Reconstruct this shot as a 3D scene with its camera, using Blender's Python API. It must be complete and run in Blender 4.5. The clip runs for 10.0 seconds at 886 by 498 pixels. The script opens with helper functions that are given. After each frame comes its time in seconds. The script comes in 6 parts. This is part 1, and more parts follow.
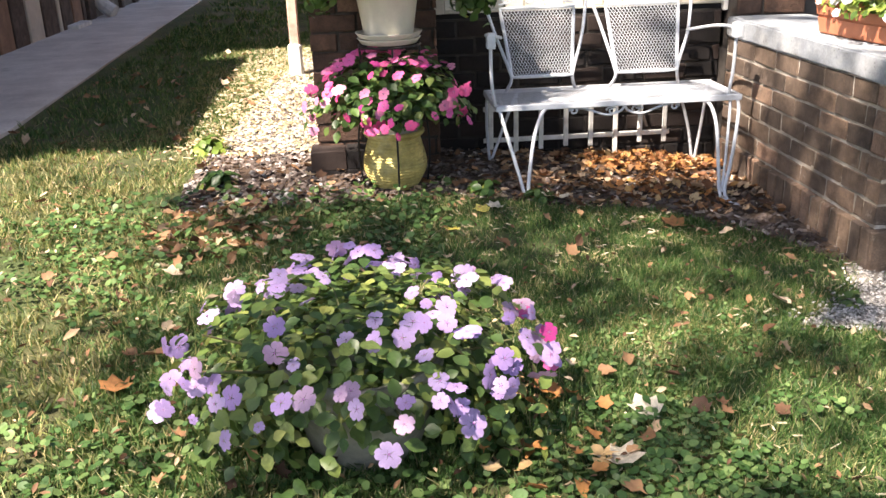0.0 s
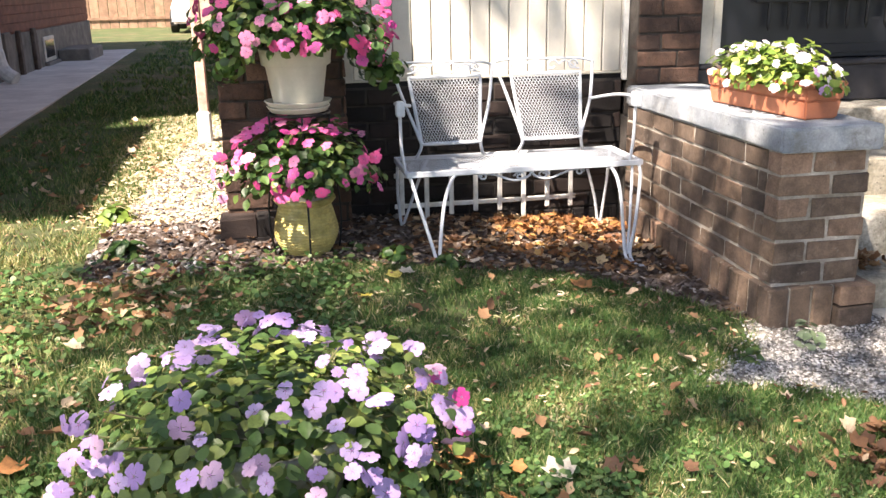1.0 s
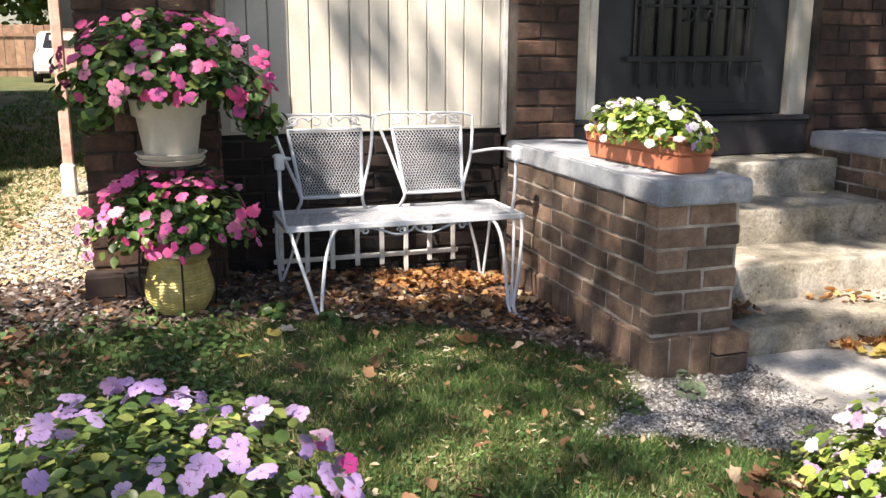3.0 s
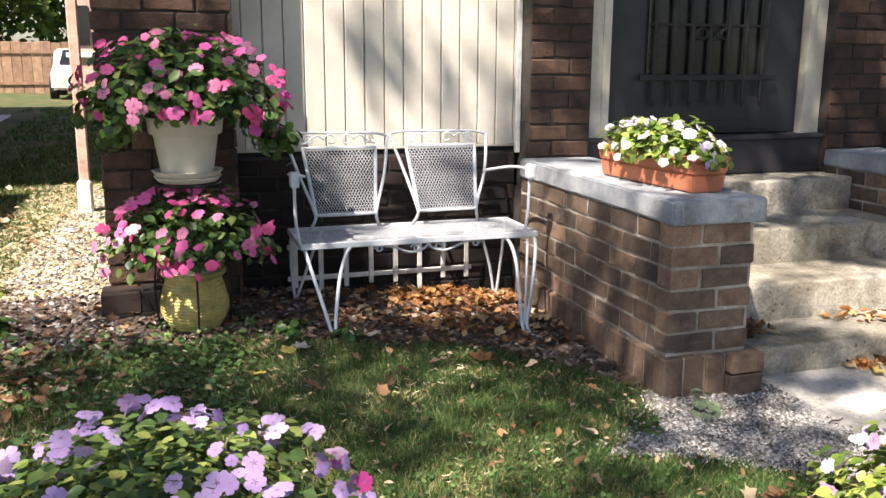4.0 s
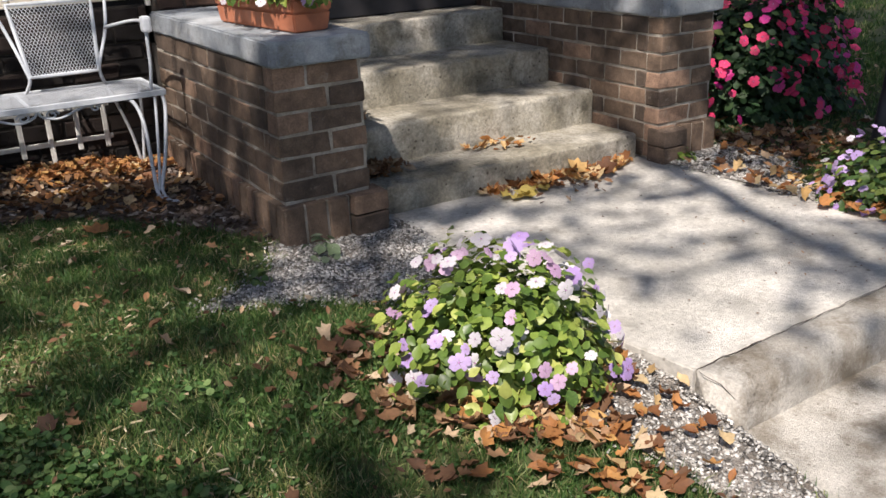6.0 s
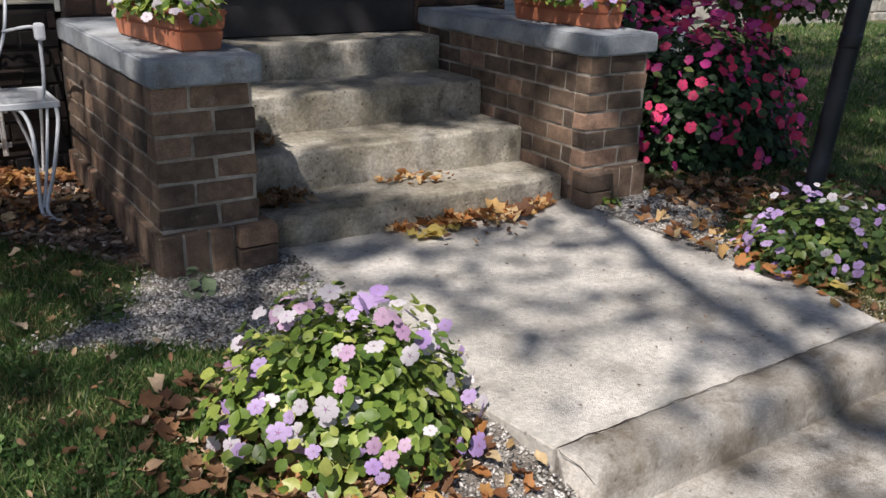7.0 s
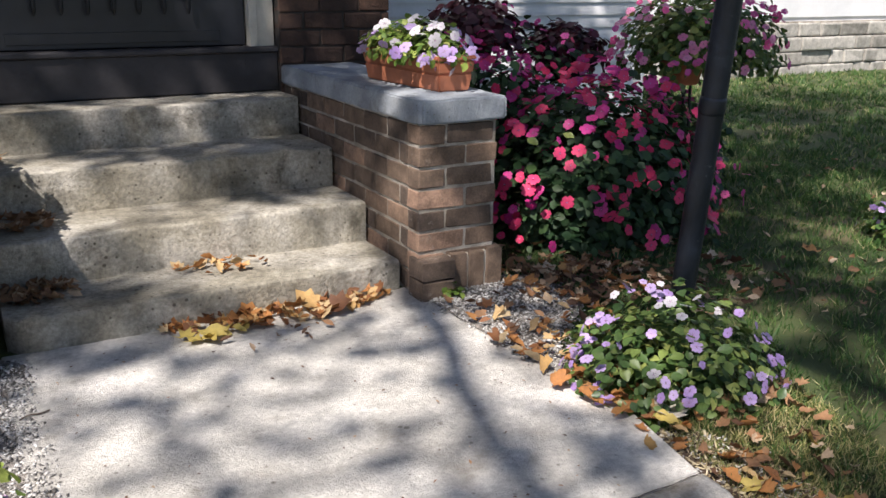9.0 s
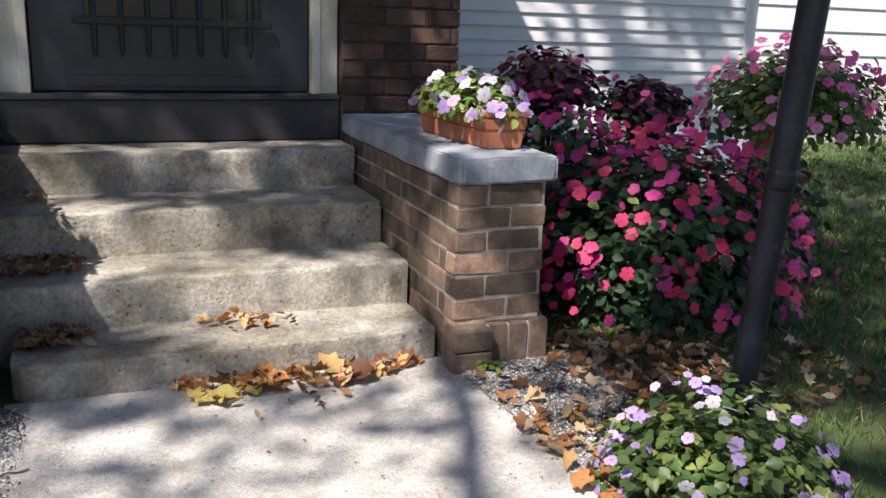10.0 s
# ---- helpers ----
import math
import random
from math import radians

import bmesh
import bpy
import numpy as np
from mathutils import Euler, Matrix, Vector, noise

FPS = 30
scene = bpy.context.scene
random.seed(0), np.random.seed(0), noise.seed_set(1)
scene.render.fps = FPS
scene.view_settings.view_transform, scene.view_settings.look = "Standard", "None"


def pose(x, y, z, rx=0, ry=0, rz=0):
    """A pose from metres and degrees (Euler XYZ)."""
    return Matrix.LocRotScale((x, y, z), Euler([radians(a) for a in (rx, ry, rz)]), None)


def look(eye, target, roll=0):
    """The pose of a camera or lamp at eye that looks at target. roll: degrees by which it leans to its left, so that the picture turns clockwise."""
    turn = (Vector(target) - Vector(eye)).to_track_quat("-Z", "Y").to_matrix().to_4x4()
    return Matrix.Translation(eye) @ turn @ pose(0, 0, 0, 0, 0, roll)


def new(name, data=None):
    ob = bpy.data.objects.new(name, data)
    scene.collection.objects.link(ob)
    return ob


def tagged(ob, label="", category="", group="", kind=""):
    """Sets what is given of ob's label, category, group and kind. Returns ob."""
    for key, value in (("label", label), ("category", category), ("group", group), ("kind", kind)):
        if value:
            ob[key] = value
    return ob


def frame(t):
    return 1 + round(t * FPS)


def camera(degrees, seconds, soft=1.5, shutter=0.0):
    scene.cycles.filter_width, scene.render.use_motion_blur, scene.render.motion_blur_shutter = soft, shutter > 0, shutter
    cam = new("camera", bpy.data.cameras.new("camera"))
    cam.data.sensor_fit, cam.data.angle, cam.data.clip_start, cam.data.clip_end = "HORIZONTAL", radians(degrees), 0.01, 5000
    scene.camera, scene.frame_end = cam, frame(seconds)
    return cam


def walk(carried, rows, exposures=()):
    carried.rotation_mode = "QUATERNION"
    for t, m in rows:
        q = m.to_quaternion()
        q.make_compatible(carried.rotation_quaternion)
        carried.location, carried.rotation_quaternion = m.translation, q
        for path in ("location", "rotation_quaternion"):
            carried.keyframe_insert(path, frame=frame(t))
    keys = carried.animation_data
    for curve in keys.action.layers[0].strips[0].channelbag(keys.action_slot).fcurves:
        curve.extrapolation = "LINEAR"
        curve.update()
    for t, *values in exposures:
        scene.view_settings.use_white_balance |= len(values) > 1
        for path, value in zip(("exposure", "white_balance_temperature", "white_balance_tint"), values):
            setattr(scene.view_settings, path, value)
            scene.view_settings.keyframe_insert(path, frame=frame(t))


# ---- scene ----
cam = camera(52.7, 10.0)
PATH = [
    (0, (-0.176, -0.548, 1.354), (-0.021, 1.318, 0.654), -1.9),
    (0.5, (-0.173, -0.566, 1.361), (0.073, 1.316, 0.73), -0.2),
    (1, (-0.166, -0.555, 1.36), (0.187, 1.329, 0.792), -1.1),
    (1.5, (-0.159, -0.524, 1.347), (0.42, 1.321, 0.839), 0.4),
    (2, (-0.159, -0.499, 1.337), (0.495, 1.333, 0.869), 0.0),
    (3.5, (-0.175, -0.465, 1.351), (0.431, 1.389, 0.908), 0.4),
    (4, (-0.179, -0.476, 1.356), (0.422, 1.385, 0.936), 0.3),
    (4.5, (-0.178, -0.502, 1.369), (0.462, 1.341, 0.929), -0.4),
    (4.7, (-0.14, -0.527, 1.376), (0.594, 1.272, 0.914), -0.7),
    (5, (-0.001, -0.57, 1.347), (0.82, 1.19, 0.872), -1.3),
    (5.2, (0.077, -0.614, 1.34), (0.961, 1.111, 0.849), -1.2),
    (5.5, (0.257, -0.7, 1.33), (1.171, 1.005, 0.822), -0.5),
    (5.8, (0.37, -0.685, 1.331), (1.291, 0.985, 0.729), -2.4),
    (6, (0.486, -0.668, 1.26), (1.476, 0.915, 0.543), -2.2),
    (6.2, (0.532, -0.657, 1.203), (1.614, 0.858, 0.474), 1.9),
    (7.3, (1.155, -0.669, 1.296), (2.131, 0.943, 0.626), -0.2),
    (7.5, (1.295, -0.715, 1.298), (2.24, 0.915, 0.628), -1.2),
    (8, (1.527, -0.673, 1.304), (2.525, 0.926, 0.636), 1.2),
    (8.2, (1.67, -0.615, 1.292), (2.691, 0.984, 0.658), 0.7),
    (8.5, (1.814, -0.582, 1.294), (2.87, 0.986, 0.641), -0.7),
    (9, (2.161, -0.603, 1.285), (3.109, 1.057, 0.698), 0.7),
    (9.5, (2.396, -0.559, 1.28), (3.215, 1.182, 0.734), 0.7),
    (10, (2.553, -0.476, 1.291), (3.288, 1.318, 0.799), 2.0),
]
EXPOSURES = [(0, 1.78, 6880, 18.5), (0.7, 1.94, 6900, 18.5), (1.2, 1.9, 6850, 18.5), (2.0, 1.48, 6850, 19), (3.5, 1.36, 6700, 17), (4.5, 1.25, 6650, 17), (5.5, 0.95, 6550, 16.5), (6.0, 0.47, 6400, 16.5), (6.2, 0.13, 6350, 16.5), (7.5, 0.2, 6250, 16.5), (8.2, 0.26, 6210, 16.5), (8.5, 0.42, 6180, 16.5), (10.0, 0.8, 6200, 18)]
walk(cam, [(t, look(eye, target, roll)) for t, eye, target, roll in PATH], exposures=EXPOSURES)

# ---- light ----
SUN_DIR = Vector((-0.58, -0.48, 1.0)).normalized()
world = bpy.data.worlds.new("sky")
scene.world = world
world.use_nodes = True
wn = world.node_tree.nodes
sky = wn.new("ShaderNodeTexSky")
sky.sky_type, sky.sun_disc = "NISHITA", False
sky.sun_elevation = math.asin(SUN_DIR.z)
sky.sun_rotation = math.atan2(SUN_DIR.x, SUN_DIR.y)
world.node_tree.links.new(sky.outputs[0], wn["Background"].inputs["Color"])
wn["Background"].inputs["Strength"].default_value = 0.067
sun = new("sun", bpy.data.lights.new("sun", "SUN"))
sun.data.energy, sun.data.angle, sun.data.color = 5.0, radians(0.6), (1.0, 0.93, 0.8)
sun.matrix_world = look(SUN_DIR * 30, (0, 0, 0))

# ---- materials ----


def node(nt, kind, **vals):
    n = nt.nodes.new(kind)
    for k, v in vals.items():
        n.inputs[k.replace("_", " ")].default_value = v
    return n


def ramp(nt, fac, stops):
    r = nt.nodes.new("ShaderNodeValToRGB")
    el = r.color_ramp.elements
    while len(el) < len(stops):
        el.new(0.5)
    for e, (p, c) in zip(el, stops):
        e.position, e.color = p, (*c, 1)
    nt.links.new(fac, r.inputs[0])
    return r.outputs[0]


def mixc(nt, fac, a, b, mode="MIX"):
    m = nt.nodes.new("ShaderNodeMix")
    m.data_type, m.blend_type = "RGBA", mode
    for sock, v in ((m.inputs[0], fac), (m.inputs[6], a), (m.inputs[7], b)):
        if isinstance(v, (int, float)):
            sock.default_value = v
        elif isinstance(v, tuple):
            sock.default_value = (*v, 1)
        else:
            nt.links.new(v, sock)
    return m.outputs[2]


def mat(name, stops, rough=0.7, vary="none", grain=40.0, grain_amt=0.25, blotch=3.0, blotch_amt=0.3, bump=0.3, bump_scale=60.0,
        metallic=0.0, thin=0.0, stain=None, coat=0.0, pits=None):
    """Procedural surface: colours from stops by island/object/noise, mottled at two scales, with fine relief."""
    m = bpy.data.materials.new(name)
    m.use_nodes = True
    nt = m.node_tree
    bsdf = nt.nodes["Principled BSDF"]
    out = nt.nodes["Material Output"]
    tc = nt.nodes.new("ShaderNodeTexCoord")
    co = tc.outputs["Object"]
    if vary == "object":
        info = nt.nodes.new("ShaderNodeObjectInfo")
        fac = info.outputs["Random"]
        add = nt.nodes.new("ShaderNodeVectorMath")
        add.operation = "MULTIPLY_ADD"
        nt.links.new(fac, add.inputs[0])
        add.inputs[1].default_value = (37.0, 19.0, 53.0)
        nt.links.new(co, add.inputs[2])
        co = add.outputs[0]
    elif vary == "island":
        geo = nt.nodes.new("ShaderNodeNewGeometry")
        fac = geo.outputs["Random Per Island"]
    else:
        big = node(nt, "ShaderNodeTexNoise", Scale=blotch, Detail=5.0, Roughness=0.65)
        nt.links.new(co, big.inputs["Vector"])
        fac = big.outputs["Fac"]
    col = ramp(nt, fac, stops)
    n1 = node(nt, "ShaderNodeTexNoise", Scale=grain, Detail=6.0, Roughness=0.7)
    nt.links.new(co, n1.inputs["Vector"])
    n2 = node(nt, "ShaderNodeTexNoise", Scale=blotch * 1.7, Detail=4.0, Roughness=0.6)
    nt.links.new(co, n2.inputs["Vector"])
    g = ramp(nt, n1.outputs["Fac"], [(0.25, (1 - grain_amt,) * 3), (0.75, (1 + grain_amt,) * 3)])
    b = ramp(nt, n2.outputs["Fac"], [(0.3, (1 - blotch_amt,) * 3), (0.7, (1 + blotch_amt,) * 3)])
    col = mixc(nt, 1.0, col, g, "MULTIPLY")
    col = mixc(nt, 1.0, col, b, "MULTIPLY")
    if stain:
        colour, lo, hi, scale = stain
        n3 = node(nt, "ShaderNodeTexNoise", Scale=scale, Detail=7.0, Roughness=0.75)
        nt.links.new(co, n3.inputs["Vector"])
        f = ramp(nt, n3.outputs["Fac"], [(lo, (0, 0, 0)), (hi, (1, 1, 1))])
        col = mixc(nt, f, col, colour)
    if pits:
        colour, scale, size = pits
        vo = node(nt, "ShaderNodeTexVoronoi", Scale=scale)
        nt.links.new(co, vo.inputs["Vector"])
        add = nt.nodes.new("ShaderNodeMath")
        add.operation = "MULTIPLY_ADD"
        add.inputs[1].default_value = 0.5
        nt.links.new(n2.outputs["Fac"], add.inputs[0])
        nt.links.new(vo.outputs["Distance"], add.inputs[2])
        f = ramp(nt, add.outputs[0], [(size, (0.85,) * 3), (size + 0.1, (0, 0, 0))])
        col = mixc(nt, f, col, colour)
    nt.links.new(col, bsdf.inputs["Base Color"])
    r = ramp(nt, n1.outputs["Fac"], [(0.3, (max(rough - 0.1, 0.03),) * 3), (0.7, (min(rough + 0.1, 1),) * 3)])
    nt.links.new(r, bsdf.inputs["Roughness"])
    bsdf.inputs["Metallic"].default_value = metallic
    bsdf.inputs["Coat Weight"].default_value = coat
    if bump:
        n4 = node(nt, "ShaderNodeTexNoise", Scale=bump_scale, Detail=6.0, Roughness=0.7)
        nt.links.new(co, n4.inputs["Vector"])
        bp = node(nt, "ShaderNodeBump", Strength=bump, Distance=0.01)
        nt.links.new(n4.outputs["Fac"], bp.inputs["Height"])
        nt.links.new(bp.outputs[0], bsdf.inputs["Normal"])
    if thin:
        tr = nt.nodes.new("ShaderNodeBsdfTranslucent")
        nt.links.new(col, tr.inputs["Color"])
        mx = nt.nodes.new("ShaderNodeMixShader")
        mx.inputs[0].default_value = thin
        nt.links.new(bsdf.outputs[0], mx.inputs[1])
        nt.links.new(tr.outputs[0], mx.inputs[2])
        nt.links.new(mx.outputs[0], out.inputs["Surface"])
    return m


M = {
    "grass_soil": mat("grass_soil", [(0.3, (0.04, 0.07, 0.018)), (0.5, (0.065, 0.085, 0.026)), (0.62, (0.11, 0.1, 0.045)), (0.75, (0.17, 0.14, 0.075))], 0.95, blotch=1.3, grain=90, grain_amt=0.4, bump=0.8, bump_scale=120),
    "blade": mat("blade", [(0.0, (0.036, 0.09, 0.022)), (0.45, (0.068, 0.15, 0.036)), (0.75, (0.13, 0.22, 0.06)), (0.92, (0.28, 0.31, 0.12)), (1.0, (0.48, 0.41, 0.24))], 0.55, "island", thin=0.35, bump=0),
    "straw_blade": mat("straw_blade", [(0.0, (0.08, 0.13, 0.03)), (0.4, (0.18, 0.21, 0.065)), (0.65, (0.32, 0.3, 0.12)), (1.0, (0.52, 0.43, 0.23))], 0.6, "island", thin=0.3, bump=0),
    "weed": mat("weed", [(0.0, (0.04, 0.1, 0.025)), (0.6, (0.09, 0.18, 0.05)), (1.0, (0.2, 0.29, 0.1))], 0.5, "island", thin=0.3, bump=0),
    "mulch": mat("mulch", [(0.35, (0.045, 0.03, 0.02)), (0.5, (0.085, 0.055, 0.036)), (0.65, (0.15, 0.1, 0.065))], 0.95, blotch=6, grain=70, grain_amt=0.5, bump=1.0, bump_scale=90),
    "chip": mat("chip", [(0.0, (0.05, 0.035, 0.028)), (0.45, (0.1, 0.075, 0.064)), (0.8, (0.18, 0.145, 0.125)), (0.95, (0.34, 0.3, 0.27)), (1.0, (0.5, 0.46, 0.42))], 0.85, "island", bump=0.3),
    "gravel_bed": mat("gravel_bed", [(0.35, (0.15, 0.13, 0.11)), (0.6, (0.34, 0.31, 0.28))], 0.9, blotch=9, grain=150, grain_amt=0.5, bump=1.0, bump_scale=140),
    "pebble": mat("pebble", [(0.0, (0.06, 0.055, 0.05)), (0.3, (0.26, 0.25, 0.235)), (0.6, (0.46, 0.445, 0.42)), (0.85, (0.6, 0.58, 0.56)), (1.0, (0.72, 0.7, 0.67))], 0.6, "island", bump=0.2),
    "dry_leaf": mat("dry_leaf", [(0.0, (0.07, 0.035, 0.02)), (0.35, (0.16, 0.08, 0.04)), (0.58, (0.29, 0.155, 0.075)), (0.78, (0.4, 0.26, 0.15)), (0.92, (0.52, 0.38, 0.25)), (1.0, (0.6, 0.48, 0.34))], 0.75, "island", thin=0.2, grain=80, bump=0.2),
    "orange_leaf": mat("orange_leaf", [(0.0, (0.13, 0.055, 0.025)), (0.35, (0.28, 0.115, 0.04)), (0.6, (0.4, 0.18, 0.055)), (0.85, (0.48, 0.29, 0.1)), (1.0, (0.55, 0.43, 0.26))], 0.7, "island", thin=0.2, grain=80, bump=0.2),
    "yellow_leaf": mat("yellow_leaf", [(0.0, (0.7, 0.6, 0.12)), (1.0, (0.75, 0.68, 0.3))], 0.6, "object", thin=0.2, bump=0.2),
    "yellow_scrap": mat("yellow_scrap", [(0.0, (0.22, 0.2, 0.05)), (0.5, (0.42, 0.33, 0.08)), (1.0, (0.6, 0.46, 0.16))], 0.65, "island", thin=0.2, bump=0.2),
    "pale_leaf": mat("pale_leaf", [(0.0, (0.55, 0.5, 0.4)), (1.0, (0.66, 0.6, 0.5))], 0.7, "object", thin=0.2, bump=0.2),
    "single_orange_leaf": mat("single_orange_leaf", [(0.0, (0.4, 0.17, 0.06)), (1.0, (0.56, 0.32, 0.12))], 0.7, "object", thin=0.2, bump=0.2),
    "path_concrete": mat("path_concrete", [(0.3, (0.52, 0.49, 0.45)), (0.55, (0.63, 0.6, 0.55)), (0.75, (0.7, 0.67, 0.62))], 0.92, blotch=1.6, grain=60, grain_amt=0.2, blotch_amt=0.15, bump=0.3, bump_scale=90, stain=((0.24, 0.21, 0.17), 0.6, 0.75, 1.6)),
    "straw_chip": mat("straw_chip", [(0.0, (0.2, 0.15, 0.08)), (0.5, (0.4, 0.33, 0.19)), (1.0, (0.58, 0.51, 0.37))], 0.8, "island", bump=0.2),
    "concrete": mat("concrete", [(0.3, (0.47, 0.45, 0.41)), (0.55, (0.6, 0.575, 0.53)), (0.75, (0.68, 0.65, 0.61))], 0.9, blotch=2.2, grain=45, grain_amt=0.3, blotch_amt=0.22, bump=0.9, bump_scale=75, stain=((0.3, 0.275, 0.24), 0.53, 0.72, 5.0), pits=((0.2, 0.18, 0.155), 19.0, 0.28)),
    "lip_concrete": mat("lip_concrete", [(0.3, (0.36, 0.335, 0.295)), (0.55, (0.5, 0.475, 0.435)), (0.75, (0.58, 0.555, 0.51))], 0.92, blotch=3.0, grain=110, grain_amt=0.35, blotch_amt=0.25, bump=0.8, bump_scale=90, stain=((0.2, 0.17, 0.13), 0.45, 0.64, 4.5), pits=((0.16, 0.14, 0.11), 24.0, 0.3)),
    "step_concrete": mat("step_concrete", [(0.28, (0.17, 0.152, 0.112)), (0.45, (0.305, 0.28, 0.222)), (0.6, (0.42, 0.395, 0.34)), (0.78, (0.56, 0.53, 0.475))], 0.92, blotch=2.6, grain=60, grain_amt=0.48, blotch_amt=0.32, bump=1.0, bump_scale=55, stain=((0.13, 0.115, 0.085), 0.52, 0.7, 6.5), pits=((0.07, 0.06, 0.045), 26.0, 0.315)),
    "capstone": mat("capstone", [(0.3, (0.21, 0.235, 0.27)), (0.5, (0.31, 0.34, 0.375)), (0.7, (0.44, 0.46, 0.48))], 0.85, blotch=3.5, grain=110, grain_amt=0.25, blotch_amt=0.25, bump=0.5, bump_scale=120, stain=((0.16, 0.155, 0.14), 0.56, 0.72, 5.0), pits=((0.12, 0.12, 0.11), 34.0, 0.29)),
    "mortar": mat("mortar", [(0.3, (0.2, 0.175, 0.14)), (0.5, (0.38, 0.34, 0.285)), (0.68, (0.6, 0.555, 0.485))], 0.95, blotch=5, grain=140, grain_amt=0.3, bump=0.6, bump_scale=150),
    "dark_mortar": mat("dark_mortar", [(0.3, (0.03, 0.026, 0.023)), (0.7, (0.07, 0.06, 0.052))], 0.95, blotch=8, grain=140, bump=0.6, bump_scale=150),
    "pier_brick": mat("pier_brick", [(0.0, (0.085, 0.062, 0.048)), (0.25, (0.11, 0.078, 0.058)), (0.6, (0.165, 0.114, 0.08)), (0.85, (0.22, 0.145, 0.1)), (1.0, (0.34, 0.215, 0.15))], 0.9, "object", blotch=9, grain=120, grain_amt=0.42, blotch_amt=0.4, bump=0.6, bump_scale=110, stain=((0.36, 0.31, 0.26), 0.6, 0.8, 16.0)),
    "house_brick": mat("house_brick", [(0.0, (0.04, 0.022, 0.016)), (0.4, (0.062, 0.033, 0.022)), (0.8, (0.09, 0.048, 0.031)), (1.0, (0.15, 0.085, 0.055))], 0.8, "object", blotch=9, grain=120, grain_amt=0.4, blotch_amt=0.4, bump=1.0, bump_scale=55),
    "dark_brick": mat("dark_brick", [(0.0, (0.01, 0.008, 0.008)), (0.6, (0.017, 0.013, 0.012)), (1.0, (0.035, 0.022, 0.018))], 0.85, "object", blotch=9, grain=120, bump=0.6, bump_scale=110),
    "panel": mat("panel", [(0.3, (0.58, 0.545, 0.47)), (0.7, (0.68, 0.64, 0.56))], 0.6, blotch=2, grain=30, grain_amt=0.06, blotch_amt=0.08, bump=0.15, bump_scale=40),
    "trim": mat("trim", [(0.3, (0.5, 0.47, 0.39)), (0.7, (0.62, 0.58, 0.5))], 0.6, blotch=3, grain=40, grain_amt=0.1, blotch_amt=0.12, bump=0.2),
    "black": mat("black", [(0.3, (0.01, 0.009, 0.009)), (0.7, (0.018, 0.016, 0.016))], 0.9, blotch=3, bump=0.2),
    "door": mat("door", [(0.3, (0.014, 0.015, 0.019)), (0.7, (0.02, 0.021, 0.027))], 0.4, blotch=2, grain=30, grain_amt=0.1, bump=0.08),
    "door_dark": mat("door_dark", [(0.3, (0.008, 0.008, 0.01)), (0.7, (0.016, 0.016, 0.018))], 0.16, blotch=2, bump=0.05),
    "sill": mat("sill", [(0.3, (0.02, 0.019, 0.022)), (0.7, (0.04, 0.037, 0.04))], 0.6, blotch=4, grain=60, bump=0.2),
    "iron": mat("iron", [(0.3, (0.004, 0.004, 0.0045)), (0.7, (0.008, 0.008, 0.009))], 0.5, metallic=0.0, blotch=6, bump=0.1),
    "white_iron": mat("white_iron", [(0.3, (0.52, 0.56, 0.62)), (0.7, (0.68, 0.71, 0.75))], 0.45, blotch=8, grain=60, grain_amt=0.1, blotch_amt=0.1, bump=0.2, bump_scale=150, stain=((0.34, 0.3, 0.26), 0.68, 0.8, 22.0)),
    "white_paint": mat("white_paint", [(0.3, (0.6, 0.6, 0.57)), (0.7, (0.72, 0.72, 0.69))], 0.6, blotch=5, grain=50, grain_amt=0.1, bump=0.2, stain=((0.3, 0.28, 0.24), 0.66, 0.8, 18.0)),
    "cream": mat("cream", [(0.3, (0.62, 0.59, 0.5)), (0.7, (0.72, 0.69, 0.6))], 0.5, blotch=4, grain=40, grain_amt=0.06, blotch_amt=0.08, bump=0.1),
    "grey_pot": mat("grey_pot", [(0.3, (0.2, 0.2, 0.17)), (0.7, (0.32, 0.31, 0.26))], 0.8, blotch=6, grain=60, bump=0.3),
    "yellow_glaze": mat("yellow_glaze", [(0.3, (0.36, 0.28, 0.08)), (0.55, (0.55, 0.45, 0.15)), (0.75, (0.66, 0.58, 0.28))], 0.62, blotch=7, grain=60, grain_amt=0.25, blotch_amt=0.3, bump=0.3, bump_scale=70),
    "terracotta": mat("terracotta", [(0.3, (0.42, 0.14, 0.07)), (0.7, (0.52, 0.19, 0.1))], 0.6, blotch=5, grain=60, grain_amt=0.1, blotch_amt=0.12, bump=0.1),
    "soil": mat("soil", [(0.3, (0.02, 0.014, 0.01)), (0.7, (0.05, 0.035, 0.025))], 0.95, blotch=20, bump=1.0),
    "siding": mat("siding", [(0.3, (0.72, 0.73, 0.74)), (0.7, (0.8, 0.8, 0.8))], 0.5, blotch=1.5, grain=40, grain_amt=0.05, blotch_amt=0.06, bump=0.06),
    "stone": mat("stone", [(0.0, (0.3, 0.28, 0.25)), (0.5, (0.42, 0.4, 0.36)), (1.0, (0.55, 0.52, 0.47))], 0.9, "object", blotch=6, grain=50, grain_amt=0.3, blotch_amt=0.3, bump=1.0, bump_scale=25),
    "pole": mat("pole", [(0.3, (0.006, 0.009, 0.015)), (0.6, (0.011, 0.016, 0.027)), (0.75, (0.04, 0.05, 0.07))], 0.45, blotch=6, grain=50, bump=0.3, stain=((0.3, 0.32, 0.34), 0.64, 0.76, 9.0)),
    "pink_metal": mat("pink_metal", [(0.3, (0.55, 0.36, 0.29)), (0.7, (0.64, 0.43, 0.35))], 0.55, blotch=5, bump=0.05),
